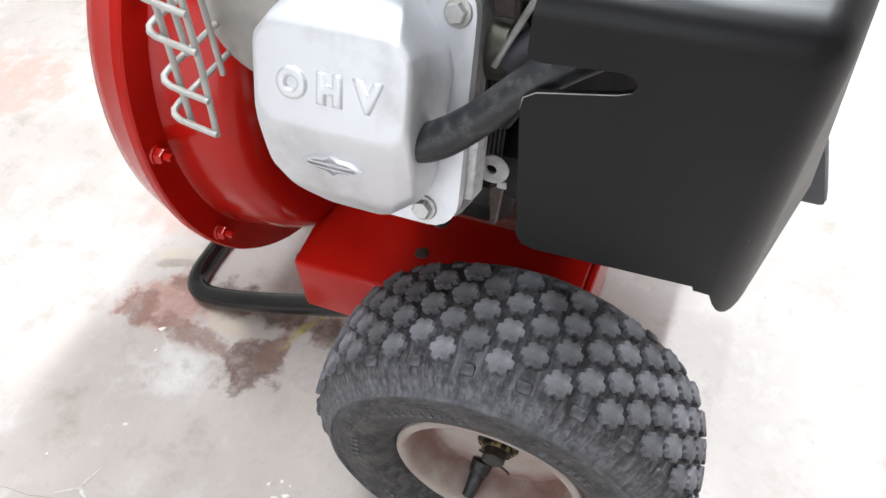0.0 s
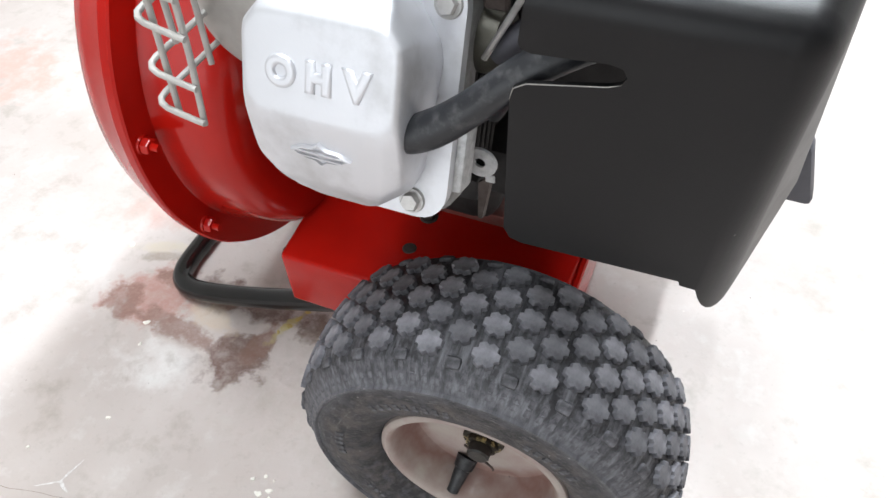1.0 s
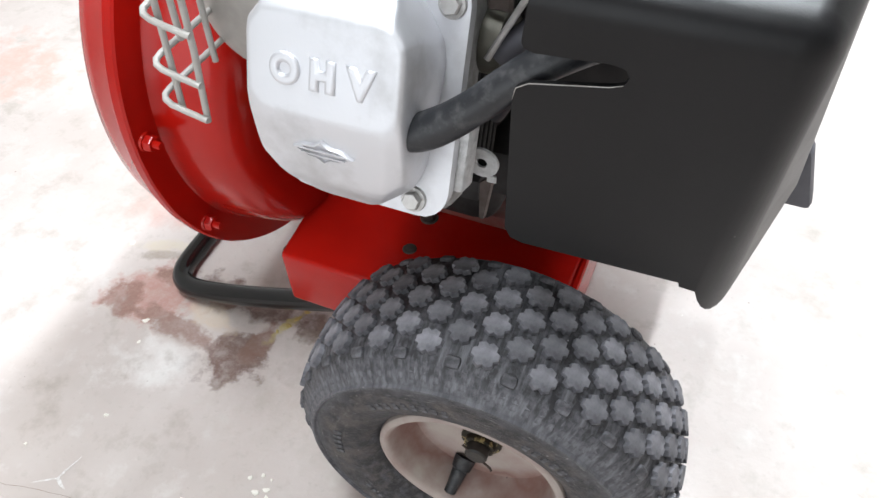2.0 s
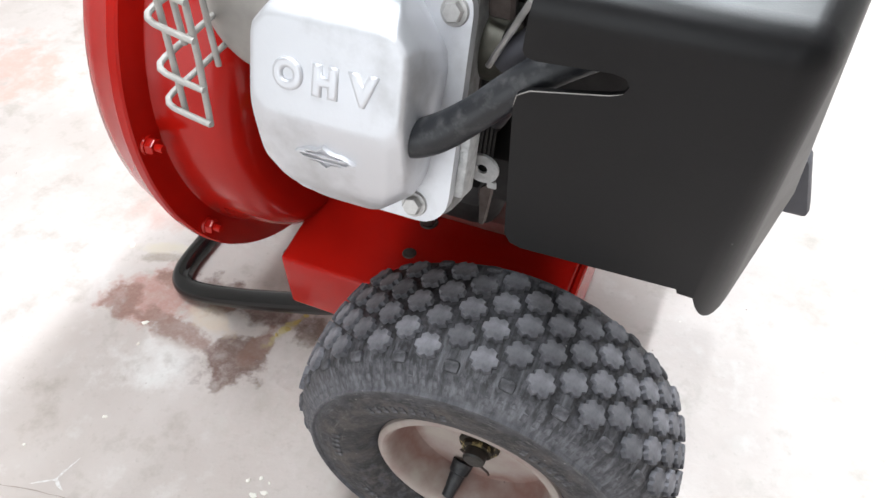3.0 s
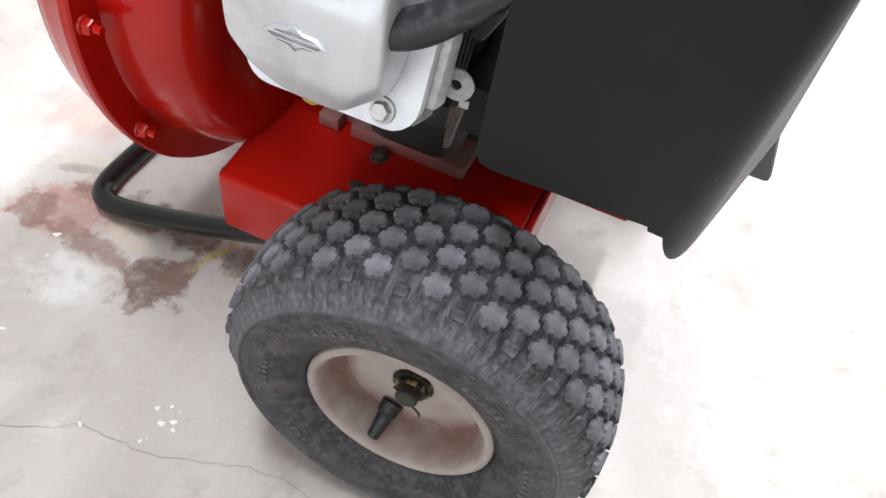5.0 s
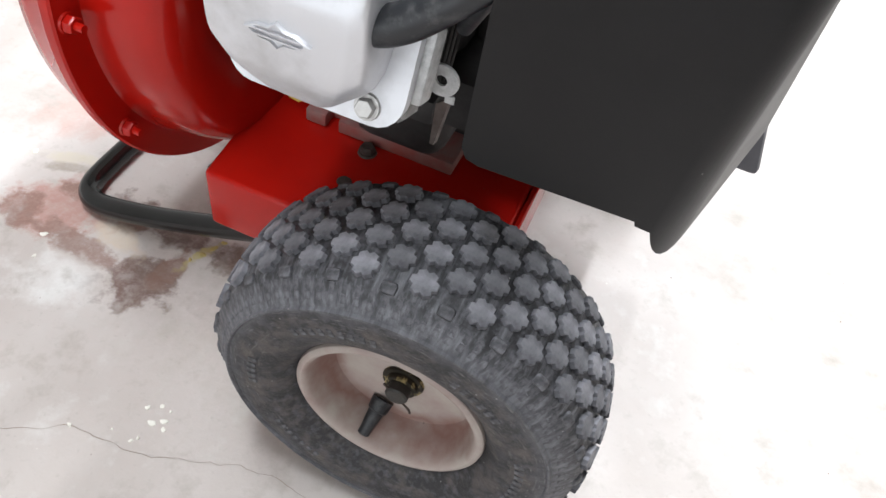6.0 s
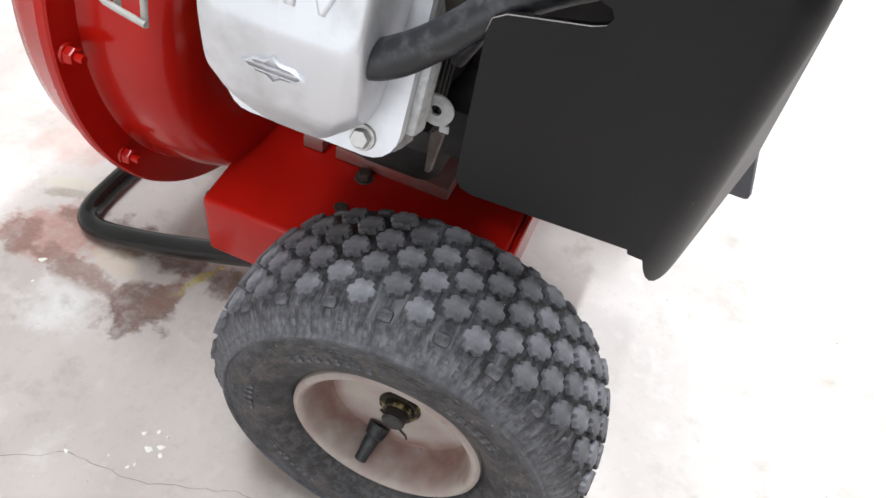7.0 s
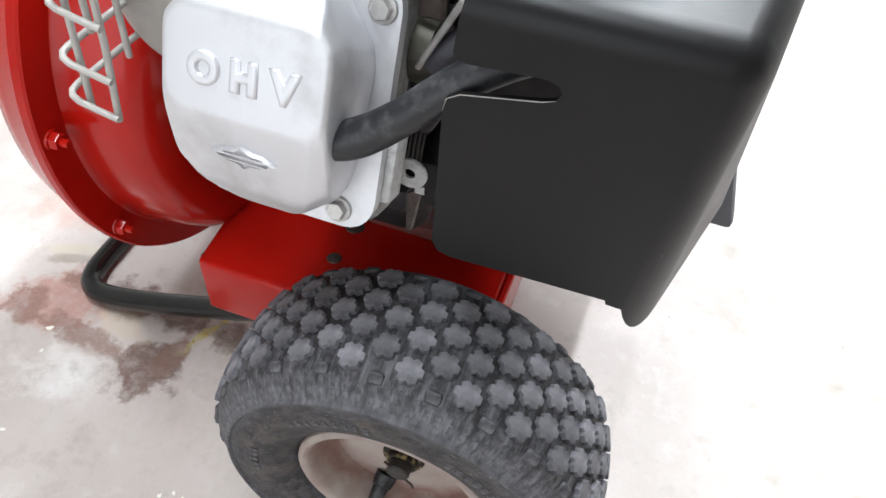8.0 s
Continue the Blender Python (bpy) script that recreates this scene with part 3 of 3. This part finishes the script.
def build_skid():
    bm = bmesh.new()
    path = smooth_path([(-0.20, 0.152, 0.088), (-0.26, 0.152, 0.062), (-0.34, 0.150, 0.034), (-0.405, 0.148, 0.018), (-0.434, 0.153, 0.0135), (-0.449, 0.171, 0.0125),
                        (-0.453, 0.210, 0.0125), (-0.453, 0.300, 0.0125), (-0.453, 0.400, 0.0125), (-0.449, 0.446, 0.0125), (-0.430, 0.466, 0.0135), (-0.34, 0.470, 0.034), (-0.20, 0.47, 0.08)], 8)
    tube(bm, path, 0.0122, 24)
    return part("skid", bm, BLACK_TUBE, blower, "glossy black bent steel tube skid foot")


build_skid()


# fan housing
def build_housing():
    c = (0.0, 0.315, 0.316)
    bm = bmesh.new()
    spin(bm, [(-0.322, 0.2435), (-0.318, 0.2435), (-0.316, 0.2420), (-0.3155, 0.216), (-0.312, 0.2135), (-0.300, 0.2125), (-0.280, 0.2105), (-0.266, 0.2075), (-0.256, 0.2020), (-0.249, 0.193), (-0.245, 0.180),
              (-0.243, 0.163), (-0.2425, 0.14), (-0.243, 0.02), (-0.25, 0.02), (-0.25, 0.14), (-0.322, 0.20)], c, "x", 128)
    front = part("fan_housing", bm, RED, blower, "glossy red round fan housing with a bolted flange")
    bm = bmesh.new()
    spin(bm, [(-0.3225, 0.2425), (-0.3265, 0.2425), (-0.329, 0.238), (-0.333, 0.2355), (-0.350, 0.2325), (-0.362, 0.228), (-0.370, 0.219), (-0.373, 0.205), (-0.374, 0.02), (-0.368, 0.02), (-0.366, 0.2), (-0.3225, 0.2)], c, "x", 128)
    part("housing_shell", bm, RED, front)
    bolt = hex_bolt(RED, 0.0127, 0.009, 0.0085)
    stud = bmesh.new()
    bmesh.ops.create_cone(stud, cap_ends=True, segments=12, radius1=0.0036, radius2=0.0034, depth=0.016, matrix=pose(0, 0, 0.008))
    stud_me = finish("bolt_end", stud, RED)
    for degrees in (-51, -88, -119.5, -178, -225, -270, -315):
        a = radians(degrees)
        p = (-0.3158, c[1] + 0.2315 * math.sin(a), c[2] + 0.2315 * math.cos(a))
        piece("bolt", bolt, front, frame_at(p, (1, 0, 0), (0, 1, 0.4)))
        piece("bolt_end", stud_me, front, frame_at(p, (1, 0, 0), (0, 1, 0.4)))


build_housing()

# engine: cylinder head and valve cover in a tilted frame
CF = Matrix.Translation((0, 0.046, 0.388)) @ Matrix(((1, 0, 0), (0, 0.358, -0.934), (0, 0.934, 0.358))).to_4x4()


def build_head():
    bm = bmesh.new()
    loft(bm, [[CF @ Vector((u, v, n)) for u, v in rounded(-0.147, -0.0322, -0.0108, 0.137, r)] for n, r in ((-0.006, 0.02), (0.0015, 0.02), (0.003, 0.0185))])
    cover = part("valve_cover", bm, CAST, blower, "silver cast-aluminium valve cover with raised letters")
    bm = bmesh.new()
    folds = [(0.0032, 0.0482, -0.0112, 0.1330, 0.036, 0.026, 0.028, 0.038), (0.020, 0.0485, -0.0040, 0.1315, 0.027, 0.019, 0.024, 0.034),
             (0.036, 0.0484, 0.0085, 0.1285, 0.018, 0.013, 0.019, 0.027), (0.0430, 0.0480, 0.0165, 0.1255, 0.014, 0.011, 0.016, 0.022),
             (0.0560, 0.0470, 0.0480, 0.1165, 0.009, 0.009, 0.011, 0.013), (0.0592, 0.0448, 0.0575, 0.1110, 0.009, 0.009, 0.008, 0.009),
             (0.0594, 0.0385, 0.0640, 0.1050, 0.007, 0.007, 0.006, 0.006)]
    for _ in range(3):
        soft = [folds[0]]
        for one, two in zip(folds, folds[1:]):
            soft += [[p + (q - p) * k for p, q in zip(one, two)] for k in (0.2, 0.8)]
        folds = soft + [folds[-1]]
    loft(bm, [[CF @ Vector((-0.0905 + u + max(0, u) * 1.7 * min(0, v - 0.09) * (1 - n / 0.06), v, n)) for u, v in cut_corners(h, lo, hi, cu, cv, tu, tv)] for n, h, lo, hi, cu, cv, tu, tv in folds])
    dome = part("cover_dome", bm, CAST, cover, smooth=60)
    bolt = hex_bolt(STEEL, 0.0108, 0.0062, 0.0085)
    for u, v in ((-0.054, 0.0), (-0.043, 0.119), (-0.128, 0.004), (-0.130, 0.121)):
        piece("bolt", bolt, cover, CF @ pose(u, v, 0.003, 0, 0, 12))
    for ch, u in (("O", -0.1115), ("H", -0.0890), ("V", -0.0668)):
        curve = bpy.data.curves.new("letter", "FONT")
        curve.body, curve.size, curve.extrude, curve.bevel_depth, curve.bevel_resolution = ch, 0.0200, 0.0001, 0.0020, 3
        curve.align_x = "CENTER"
        temp = bpy.data.objects.new("letter", curve)
        me = bpy.data.meshes.new_from_object(temp)
        bpy.data.objects.remove(temp)
        for poly in me.polygons:
            poly.use_smooth = True
        me.materials.clear()
        me.materials.append(CAST)
        piece("raised_letter", me, cover, CF @ pose(u, 0.0750, 0.0594))
    # plain raised diamond badge on the sloping lower face
    bm = bmesh.new()
    rings = []
    for k, z in ((1.0, -0.002), (0.98, 0.0016), (0.92, 0.0022), (0.82, 0.0022), (0.76, 0.0006)):
        rings.append([(x * k, y * k, z) for x, y in ((-0.0195, 0), (-0.012, 0.0040), (-0.005, 0.0045), (0, 0.0085), (0.005, 0.0045), (0.012, 0.0040), (0.0195, 0), (0.012, -0.0040), (0.005, -0.0045), (0, -0.0085), (-0.005, -0.0045), (-0.012, -0.0040))])
    loft(bm, rings)
    for y in (-0.0016, 0.0016):
        box(bm, (-0.014, y - 0.0005, 0.0015), (0.014, y + 0.0005, 0.0027))
    bmesh.ops.triangulate(bm, faces=bm.faces[:])
    tilt = frame_at(CF @ Vector((-0.0905, 0.0375, 0.0521)), CF.to_3x3() @ Vector((0, -0.41, 1)))
    bmesh.ops.transform(bm, matrix=tilt, verts=bm.verts)
    part("badge", bm, CAST, cover, "raised plain diamond badge")
    # head casting, gasket face and fins behind the cover
    bm = bmesh.new()
    box(bm, (-0.138, -0.008, -0.034), (-0.034, 0.133, -0.0065), 0.004, 1, CF)
    head = part("cylinder_head", bm, ROUGH_CAST, blower, "rough cast-aluminium cylinder head")
    bm = bmesh.new()
    box(bm, (-0.060, 0.006, -0.026), (-0.0265, 0.052, -0.0068), 0.003, 2, CF)
    part("gasket_land", bm, BRIGHT_CAST, head, "bright sand-cast edge")
    for k in range(7):
        bm = bmesh.new()
        n = -0.042 - 0.011 * k
        box(bm, (-0.150, -0.006, n - 0.0016), (-0.040, 0.140, n + 0.0016), 0.001, 1, CF)
        part("cooling_fin", bm, DARK_CAST, head)
    bm = bmesh.new()
    box(bm, (-0.130, 0.010, -0.125), (-0.048, 0.125, -0.033), 0.01, 2, CF)
    part("cylinder", bm, DARK_CAST, head)


build_head()


def build_engine_block():
    bm = bmesh.new()
    box(bm, (-0.215, 0.272, 0.180), (-0.005, 0.420, 0.400), 0.02, 3)
    box(bm, (-0.130, 0.170, 0.235), (-0.045, 0.290, 0.400), 0.02, 3)
    box(bm, (-0.243, 0.24, 0.22), (-0.21, 0.39, 0.40), 0.01, 2)
    block = part("crankcase", bm, DARK_CAST, blower, "dirty dark aluminium crankcase")
    bm = bmesh.new()
    box(bm, (-0.206, 0.234, 0.1705), (-0.184, 0.400, 0.1855), 0.002, 2)
    box(bm, (-0.1705, 0.234, 0.1705), (-0.050, 0.400, 0.1855), 0.002, 2)
    box(bm, (-0.190, 0.252, 0.1712), (-0.165, 0.400, 0.1848))
    part("engine_foot", bm, FOOT, block, "grimy mounting foot with red overspray")
    piece("bolt", hex_bolt(BOLT_DARK, 0.0127, 0.009, 0.0095), block, pose(-0.133, 0.2235, 0.170, 0, 0, 20))
    bm = bmesh.new()
    spin(bm, [(-0.01, 0.001), (-0.01, 0.085), (0.10, 0.085), (0.125, 0.075), (0.132, 0.05), (0.132, 0.001)], (0.0, 0.30, 0.415), "x", 48)
    part("recoil_cover", bm, GREY_PLASTIC, block)
    bm = bmesh.new()
    box(bm, (0.160, 0.203, 0.314), (0.187, 0.226, 0.366), 0.005, 2)
    for v in bm.verts:
        v.co.x -= 0.28 * (v.co.z - 0.314)
    box(bm, (0.095, 0.208, 0.345), (0.150, 0.232, 0.360), 0.004, 1)
    part("starter_grip", bm, GREY_PLASTIC, block, "dark grey plastic starter grip")
    bm = bmesh.new()
    tube(bm, [(-0.150, 0.215, 0.278), (-0.150, 0.133, 0.305)], 0.011, 16)
    tube(bm, [(-0.150, 0.136, 0.304), (-0.150, 0.128, 0.307)], 0.0125, 10)
    part("oil_plug", bm, YELLOW, block, "yellow plastic oil filler plug")


build_engine_block()


def build_hose():
    bm = bmesh.new()
    line = smooth_path([(-0.052, 0.030, 0.452), (-0.040, 0.031, 0.455), (-0.026, 0.034, 0.463), (-0.010, 0.038, 0.476), (0.004, 0.042, 0.489), (0.018, 0.047, 0.500), (0.034, 0.055, 0.508), (0.050, 0.067, 0.512), (0.066, 0.085, 0.513)], 8)
    tube(bm, line, [0.0108 if i < 13 else 0.0108 - 0.0012 * min(1, (i - 13) / 10) for i in range(len(line))], 22)
    hose = part("breather_hose", bm, HOSE, blower, "black rubber breather hose")
    bm = bmesh.new()
    tube(bm, smooth_path([(-0.020, 0.095, 0.425), (-0.006, 0.080, 0.455), (0.004, 0.070, 0.480), (0.016, 0.068, 0.502), (0.04, 0.08, 0.52)], 6), 0.0050, 12)
    part("fuel_line", bm, HOSE, hose)


build_hose()


def build_shield():
    """A folded cover: front with a slot, right side and top, rounded at the folds."""
    def front(x, z):
        return Vector((x, 0.045 - 0.105 * (z - 0.376), z))
    bm = bmesh.new()
    zt = 0.556
    left_low = [(0.016, 0.3745), (0.0085, 0.377), (0.005, 0.385)]
    slot = [(0.0095, 0.488), (0.0115, 0.496), (0.018, 0.5005), (0.056, 0.5085), (0.062, 0.5110), (0.0640, 0.5150), (0.062, 0.5195), (0.056, 0.5210), (0.020, 0.5185), (0.0150, 0.5200), (0.0138, 0.5235)]
    outline = left_low + slot + [(0.018, zt)]
    corner_top, corner_low = (0.1430, zt), (0.1312, 0.334)
    right_low = [(0.1195, 0.3745), (0.1105, 0.3750), (0.1095, 0.3785)]
    ring = [bm.verts.new(front(*p)) for p in outline]
    vt = bm.verts.new(front(*corner_top))
    vl = bm.verts.new(front(*corner_low))
    low = [bm.verts.new(front(*p)) for p in right_low]
    bm.faces.new(ring + [vt, vl] + low)
    back_t = bm.verts.new((0.164, 0.190, zt + 0.004))
    back_l = bm.verts.new((0.1535, 0.090, 0.430))
    back_m = bm.verts.new((0.161, 0.190, 0.470))
    bm.faces.new((vt, back_t, back_m, back_l, vl))
    back_r = bm.verts.new((0.020, 0.190, zt + 0.004))
    bm.faces.new((ring[-1], back_r, back_t, vt))
    bm.edges.ensure_lookup_table()
    folds = [e for e in bm.edges if len(e.link_faces) == 2]
    bmesh.ops.bevel(bm, geom=folds, offset=0.017, segments=7, affect="EDGES", profile=0.5)
    bmesh.ops.recalc_face_normals(bm, faces=bm.faces)
    ob = part("engine_shield", bm, SHIELD, blower, "black textured engine shield with a hose slot", smooth=50)
    bm = bmesh.new()
    rows = []
    for z, x in ((0.386, 0.0058), (0.436, 0.0078), (0.487, 0.0100)):
        y = 0.045 - 0.105 * (z - 0.376) + 0.0028
        rows.append([(x, y, z), (x + 0.0022, y, z), (x + 0.0012, y + 0.030, z), (x - 0.001, y + 0.030, z)])
    loft(bm, rows)
    part("shield_lip", bm, SHIELD, ob)
    # thin pale rod for the worn slot edge and the highlight along it
    bm = bmesh.new()
    tube(bm, [front(x, z) + Vector((0, -0.0004, 0)) for x, z in slot[0:5]], [0.0001, 0.0003, 0.00035, 0.0003, 0.0001], 6)
    part("worn_edge", bm, MUFFLER, ob, "worn edge of the slot with its highlight as a pale line")
    sol = ob.modifiers.new("thickness", "SOLIDIFY")
    sol.thickness, sol.offset = 0.0026, -1
    return ob


build_shield()


def build_muffler():
    bm = bmesh.new()
    spin(bm, [(-0.030, 0.001), (-0.030, 0.030), (-0.024, 0.042), (-0.008, 0.047), (-0.006, 0.052), (0.006, 0.052), (0.008, 0.047), (0.03, 0.045), (0.045, 0.03), (0.046, 0.001)], (-0.176, 0.110, 0.468), "y", 40)
    muffler = part("muffler", bm, MUFFLER, blower, "grey round muffler")
    rungs = [(0.428, -0.184), (0.454, -0.181), (0.488, -0.177), (0.512, -0.175), (0.540, -0.173)]
    for z, xr in rungs:
        bm = bmesh.new()
        y = 0.024
        tube(bm, [(xr + 0.003, y, z), (xr - 0.012, y, z + 0.003), (xr - 0.022, y, z + 0.0055), (xr - 0.0270, y + 0.0015, z + 0.007), (xr - 0.0295, y + 0.005, z + 0.008), (xr - 0.0295, y + 0.010, z + 0.009), (xr - 0.024, y + 0.080, z + 0.014)], 0.0021, 10)
        part("guard_rung", bm, WIRE, muffler)
    for pts in ([(-0.1845, 0.0275, 0.424), (-0.178, 0.0275, 0.475), (-0.172, 0.0275, 0.56)], [(-0.203, 0.029, 0.428), (-0.199, 0.029, 0.475), (-0.192, 0.029, 0.56)],
                [(-0.2055, 0.048, 0.465), (-0.2040, 0.048, 0.50), (-0.200, 0.048, 0.56)], [(-0.2045, 0.070, 0.436), (-0.2025, 0.070, 0.49), (-0.199, 0.070, 0.56)]):
        bm = bmesh.new()
        tube(bm, pts, 0.0021, 10)
        part("guard_upright", bm, WIRE, muffler)


build_muffler()


def build_brackets():
    bm = bmesh.new()
    spin(bm, [(-0.001, 0.0038), (-0.001, 0.0115), (0.001, 0.0115), (0.001, 0.0038)], (-0.0270, 0.090, 0.3885), "y", 24)
    box(bm, (-0.0235, 0.0892, 0.373), (-0.0170, 0.0908, 0.379), 0.0005, 1)
    # paler metal here carries the brightness of the light on the eye
    eye = part("lifting_eye", bm, BRIGHT_CAST, blower, "steel bracket with a hole, its lit brightness put into the colour")
    bm = bmesh.new()
    loft(bm, [[(-0.030 + dx, y, 0.366), (-0.021 + dx, y, 0.374), (-0.0275 + dx, y, 0.332), (-0.0305 + dx, y, 0.332)] for dx, y in ((0, 0.094), (0.001, 0.098))])
    part("bracket_leg", bm, BOLT_DARK, eye)
    bm = bmesh.new()
    box(bm, (-0.058, 0.100, 0.340), (-0.033, 0.125, 0.360), 0.003, 2)
    box(bm, (-0.060, 0.150, 0.300), (-0.014, 0.290, 0.345), 0.006, 2)
    part("carburettor_body", bm, DARK_CAST, eye)
    # dark mass behind the shield, extended unseen to block the back lamp
    bm = bmesh.new()
    box(bm, (-0.045, 0.205, 0.262), (0.120, 0.320, 0.500), 0.012, 2)
    part("carburettor_housing", bm, DARK_CAST, blower)
    # unseen block above the engine, added to shade the floor and shield top
    bm = bmesh.new()
    box(bm, (-0.215, 0.172, 0.470), (0.088, 0.500, 0.750), 0.02, 3)
    part("fuel_tank", bm, BLACK, blower)
    # hidden boxes added to keep the back lamp off the frame's top
    bm = bmesh.new()
    box(bm, (-0.010, 0.315, 0.1715), (0.022, 0.420, 0.400), 0.006, 2)
    box(bm, (0.020, 0.315, 0.185), (0.120, 0.420, 0.400), 0.006, 2)
    part("blower_shroud", bm, DARK_CAST, blower)
    bm = bmesh.new()
    tube(bm, [(-0.075, 0.122, 0.462), (-0.030, 0.118, 0.462), (-0.020, 0.117, 0.463)], [0.021, 0.021, 0.018], 24)
    part("intake_pipe", bm, OLIVE, blower, "dull dark intake pipe")
    bm = bmesh.new()
    box(bm, (-0.002, -0.012, -0.026), (0.002, 0.020, 0.028), 0.001, 1, pose(-0.016, 0.108, 0.484, 0, 27, 0))
    part("throttle_plate", bm, STEEL, blower)
    bm = bmesh.new()
    tube(bm, smooth_path([(-0.021, 0.106, 0.462), (-0.008, 0.104, 0.476), (0.010, 0.108, 0.492)], 5), 0.0085, 16)
    part("air_pipe", bm, GREY_PLASTIC, blower)
    bm = bmesh.new()
    box(bm, (-0.0325, 0.108, 0.486), (-0.017, 0.114, 0.530), 0.002, 1)
    part("head_bracket", bm, BOLT_DARK, blower)


build_brackets()


# ---- floor details ----
def build_crack():
    """A hairline crack, a dark thread lying in the concrete."""
    pts = [(-0.75, -0.16), (-0.62, -0.155), (-0.50, -0.135), (-0.42, -0.12), (-0.349, -0.108), (-0.32, -0.098), (-0.297, -0.087), (-0.278, -0.073), (-0.241, -0.071), (-0.21, -0.071),
           (-0.18, -0.061), (-0.146, -0.049), (-0.120, -0.040), (-0.085, -0.036), (-0.05, -0.04)]
    path = smooth_path([(x, y, 0) for x, y in pts], 6)
    bm = bmesh.new()
    rows = []
    for i, p in enumerate(path):
        w = 0.00018 + 0.0005 * abs(noise.noise(p * 30)) if 0 < i < len(path) - 1 else 0.0
        j = Vector((noise.noise(p * 90), noise.noise(p * 90 + Vector((7, 3, 1))), 0)) * 0.003
        rows.append([bm.verts.new(p + j + Vector((0, s * w, 0.0004))) for s in (-1, 1)])
    for a, c in zip(rows, rows[1:]):
        bm.faces.new((a[0], c[0], c[1], a[1]))
    part("crack", bm, CRACK, bpy.data.objects["floor"], smooth=0)


build_crack()


def paint_chip(x, y, size, turn, mat, name, label, category, group):
    rng = random.Random(int(abs(x) * 9973 + abs(y) * 7919))
    bm = bmesh.new()
    ring = [(size * (0.55 + 0.6 * rng.random()) * math.cos(a), 0.7 * size * (0.55 + 0.6 * rng.random()) * math.sin(a)) for a in (2 * math.pi * k / 9 for k in range(9))]
    loft(bm, [[(u, v, z) for u, v in ((u * k, v * k) for u, v in ring)] for k, z in ((1.0, -0.0005), (0.95, 0.0007), (0.6, 0.0011))])
    ob = new(name, finish(name, bm, mat, 0))
    ob.matrix_basis = pose(x, y, 0, 0, 0, turn)
    tagged(ob, label, category, group)


for n, (x, y, size) in enumerate([(-0.215, -0.039, 0.0048), (-0.228, -0.028, 0.0034), (-0.217, -0.021, 0.0030), (-0.202, -0.040, 0.0034), (-0.206, -0.033, 0.0042), (-0.221, -0.062, 0.0026),
                                  (-0.217, -0.057, 0.0022), (-0.279, -0.073, 0.0028), (-0.413, -0.026, 0.0034), (-0.470, -0.085, 0.0022), (-0.207, -0.022, 0.0018), (-0.243, -0.060, 0.0014), (-0.453, 0.094, 0.0050), (-0.441, 0.066, 0.0030), (-0.548, 0.190, 0.0055)]):
    paint_chip(x, y, size, 47 * n, CHIP, "paint_chip", "small cream-white paint chip lying on the concrete", "paint chip", "paint chips on the floor")
for n, (x, y, size) in enumerate([(-0.290, 0.150, 0.0045), (-0.284, 0.163, 0.0055), (-0.298, 0.138, 0.0030), (-0.279, 0.176, 0.0040)]):
    paint_chip(x, y, size, 61 * n, CRUMB, "grit_flake", "ochre-yellow flake of grit stuck to the concrete", "grit", "ochre flakes on the floor")


def paint_mark():
    """A thin forked smear of white paint."""
    bm = bmesh.new()
    fork = Vector((-0.4105, -0.1030, 0.0005))
    for end, w in (((-0.404, -0.074), 0.0022), ((-0.396, -0.110), 0.0040), ((-0.433, -0.117), 0.0018)):
        e = Vector((*end, 0.0005))
        side = (e - fork).cross(Vector((0, 0, 1))).normalized()
        rows = []
        for k in range(7):
            p = fork.lerp(e, k / 6) + side * 0.0012 * noise.noise(fork.lerp(e, k / 6) * 160)
            half = w * (0.45 + 0.5 * abs(noise.noise(p * 220))) * (1.0 - 0.8 * (k / 6) ** 2)
            rows.append([bm.verts.new(p - side * half), bm.verts.new(p + side * half)])
        for a, c in zip(rows, rows[1:]):
            bm.faces.new((a[0], c[0], c[1], a[1]))
    for f in bm.faces:
        if f.normal.z < 0:
            f.normal_flip()
    part("paint_mark", bm, SMEAR, bpy.data.objects["floor"], smooth=0)


paint_mark()
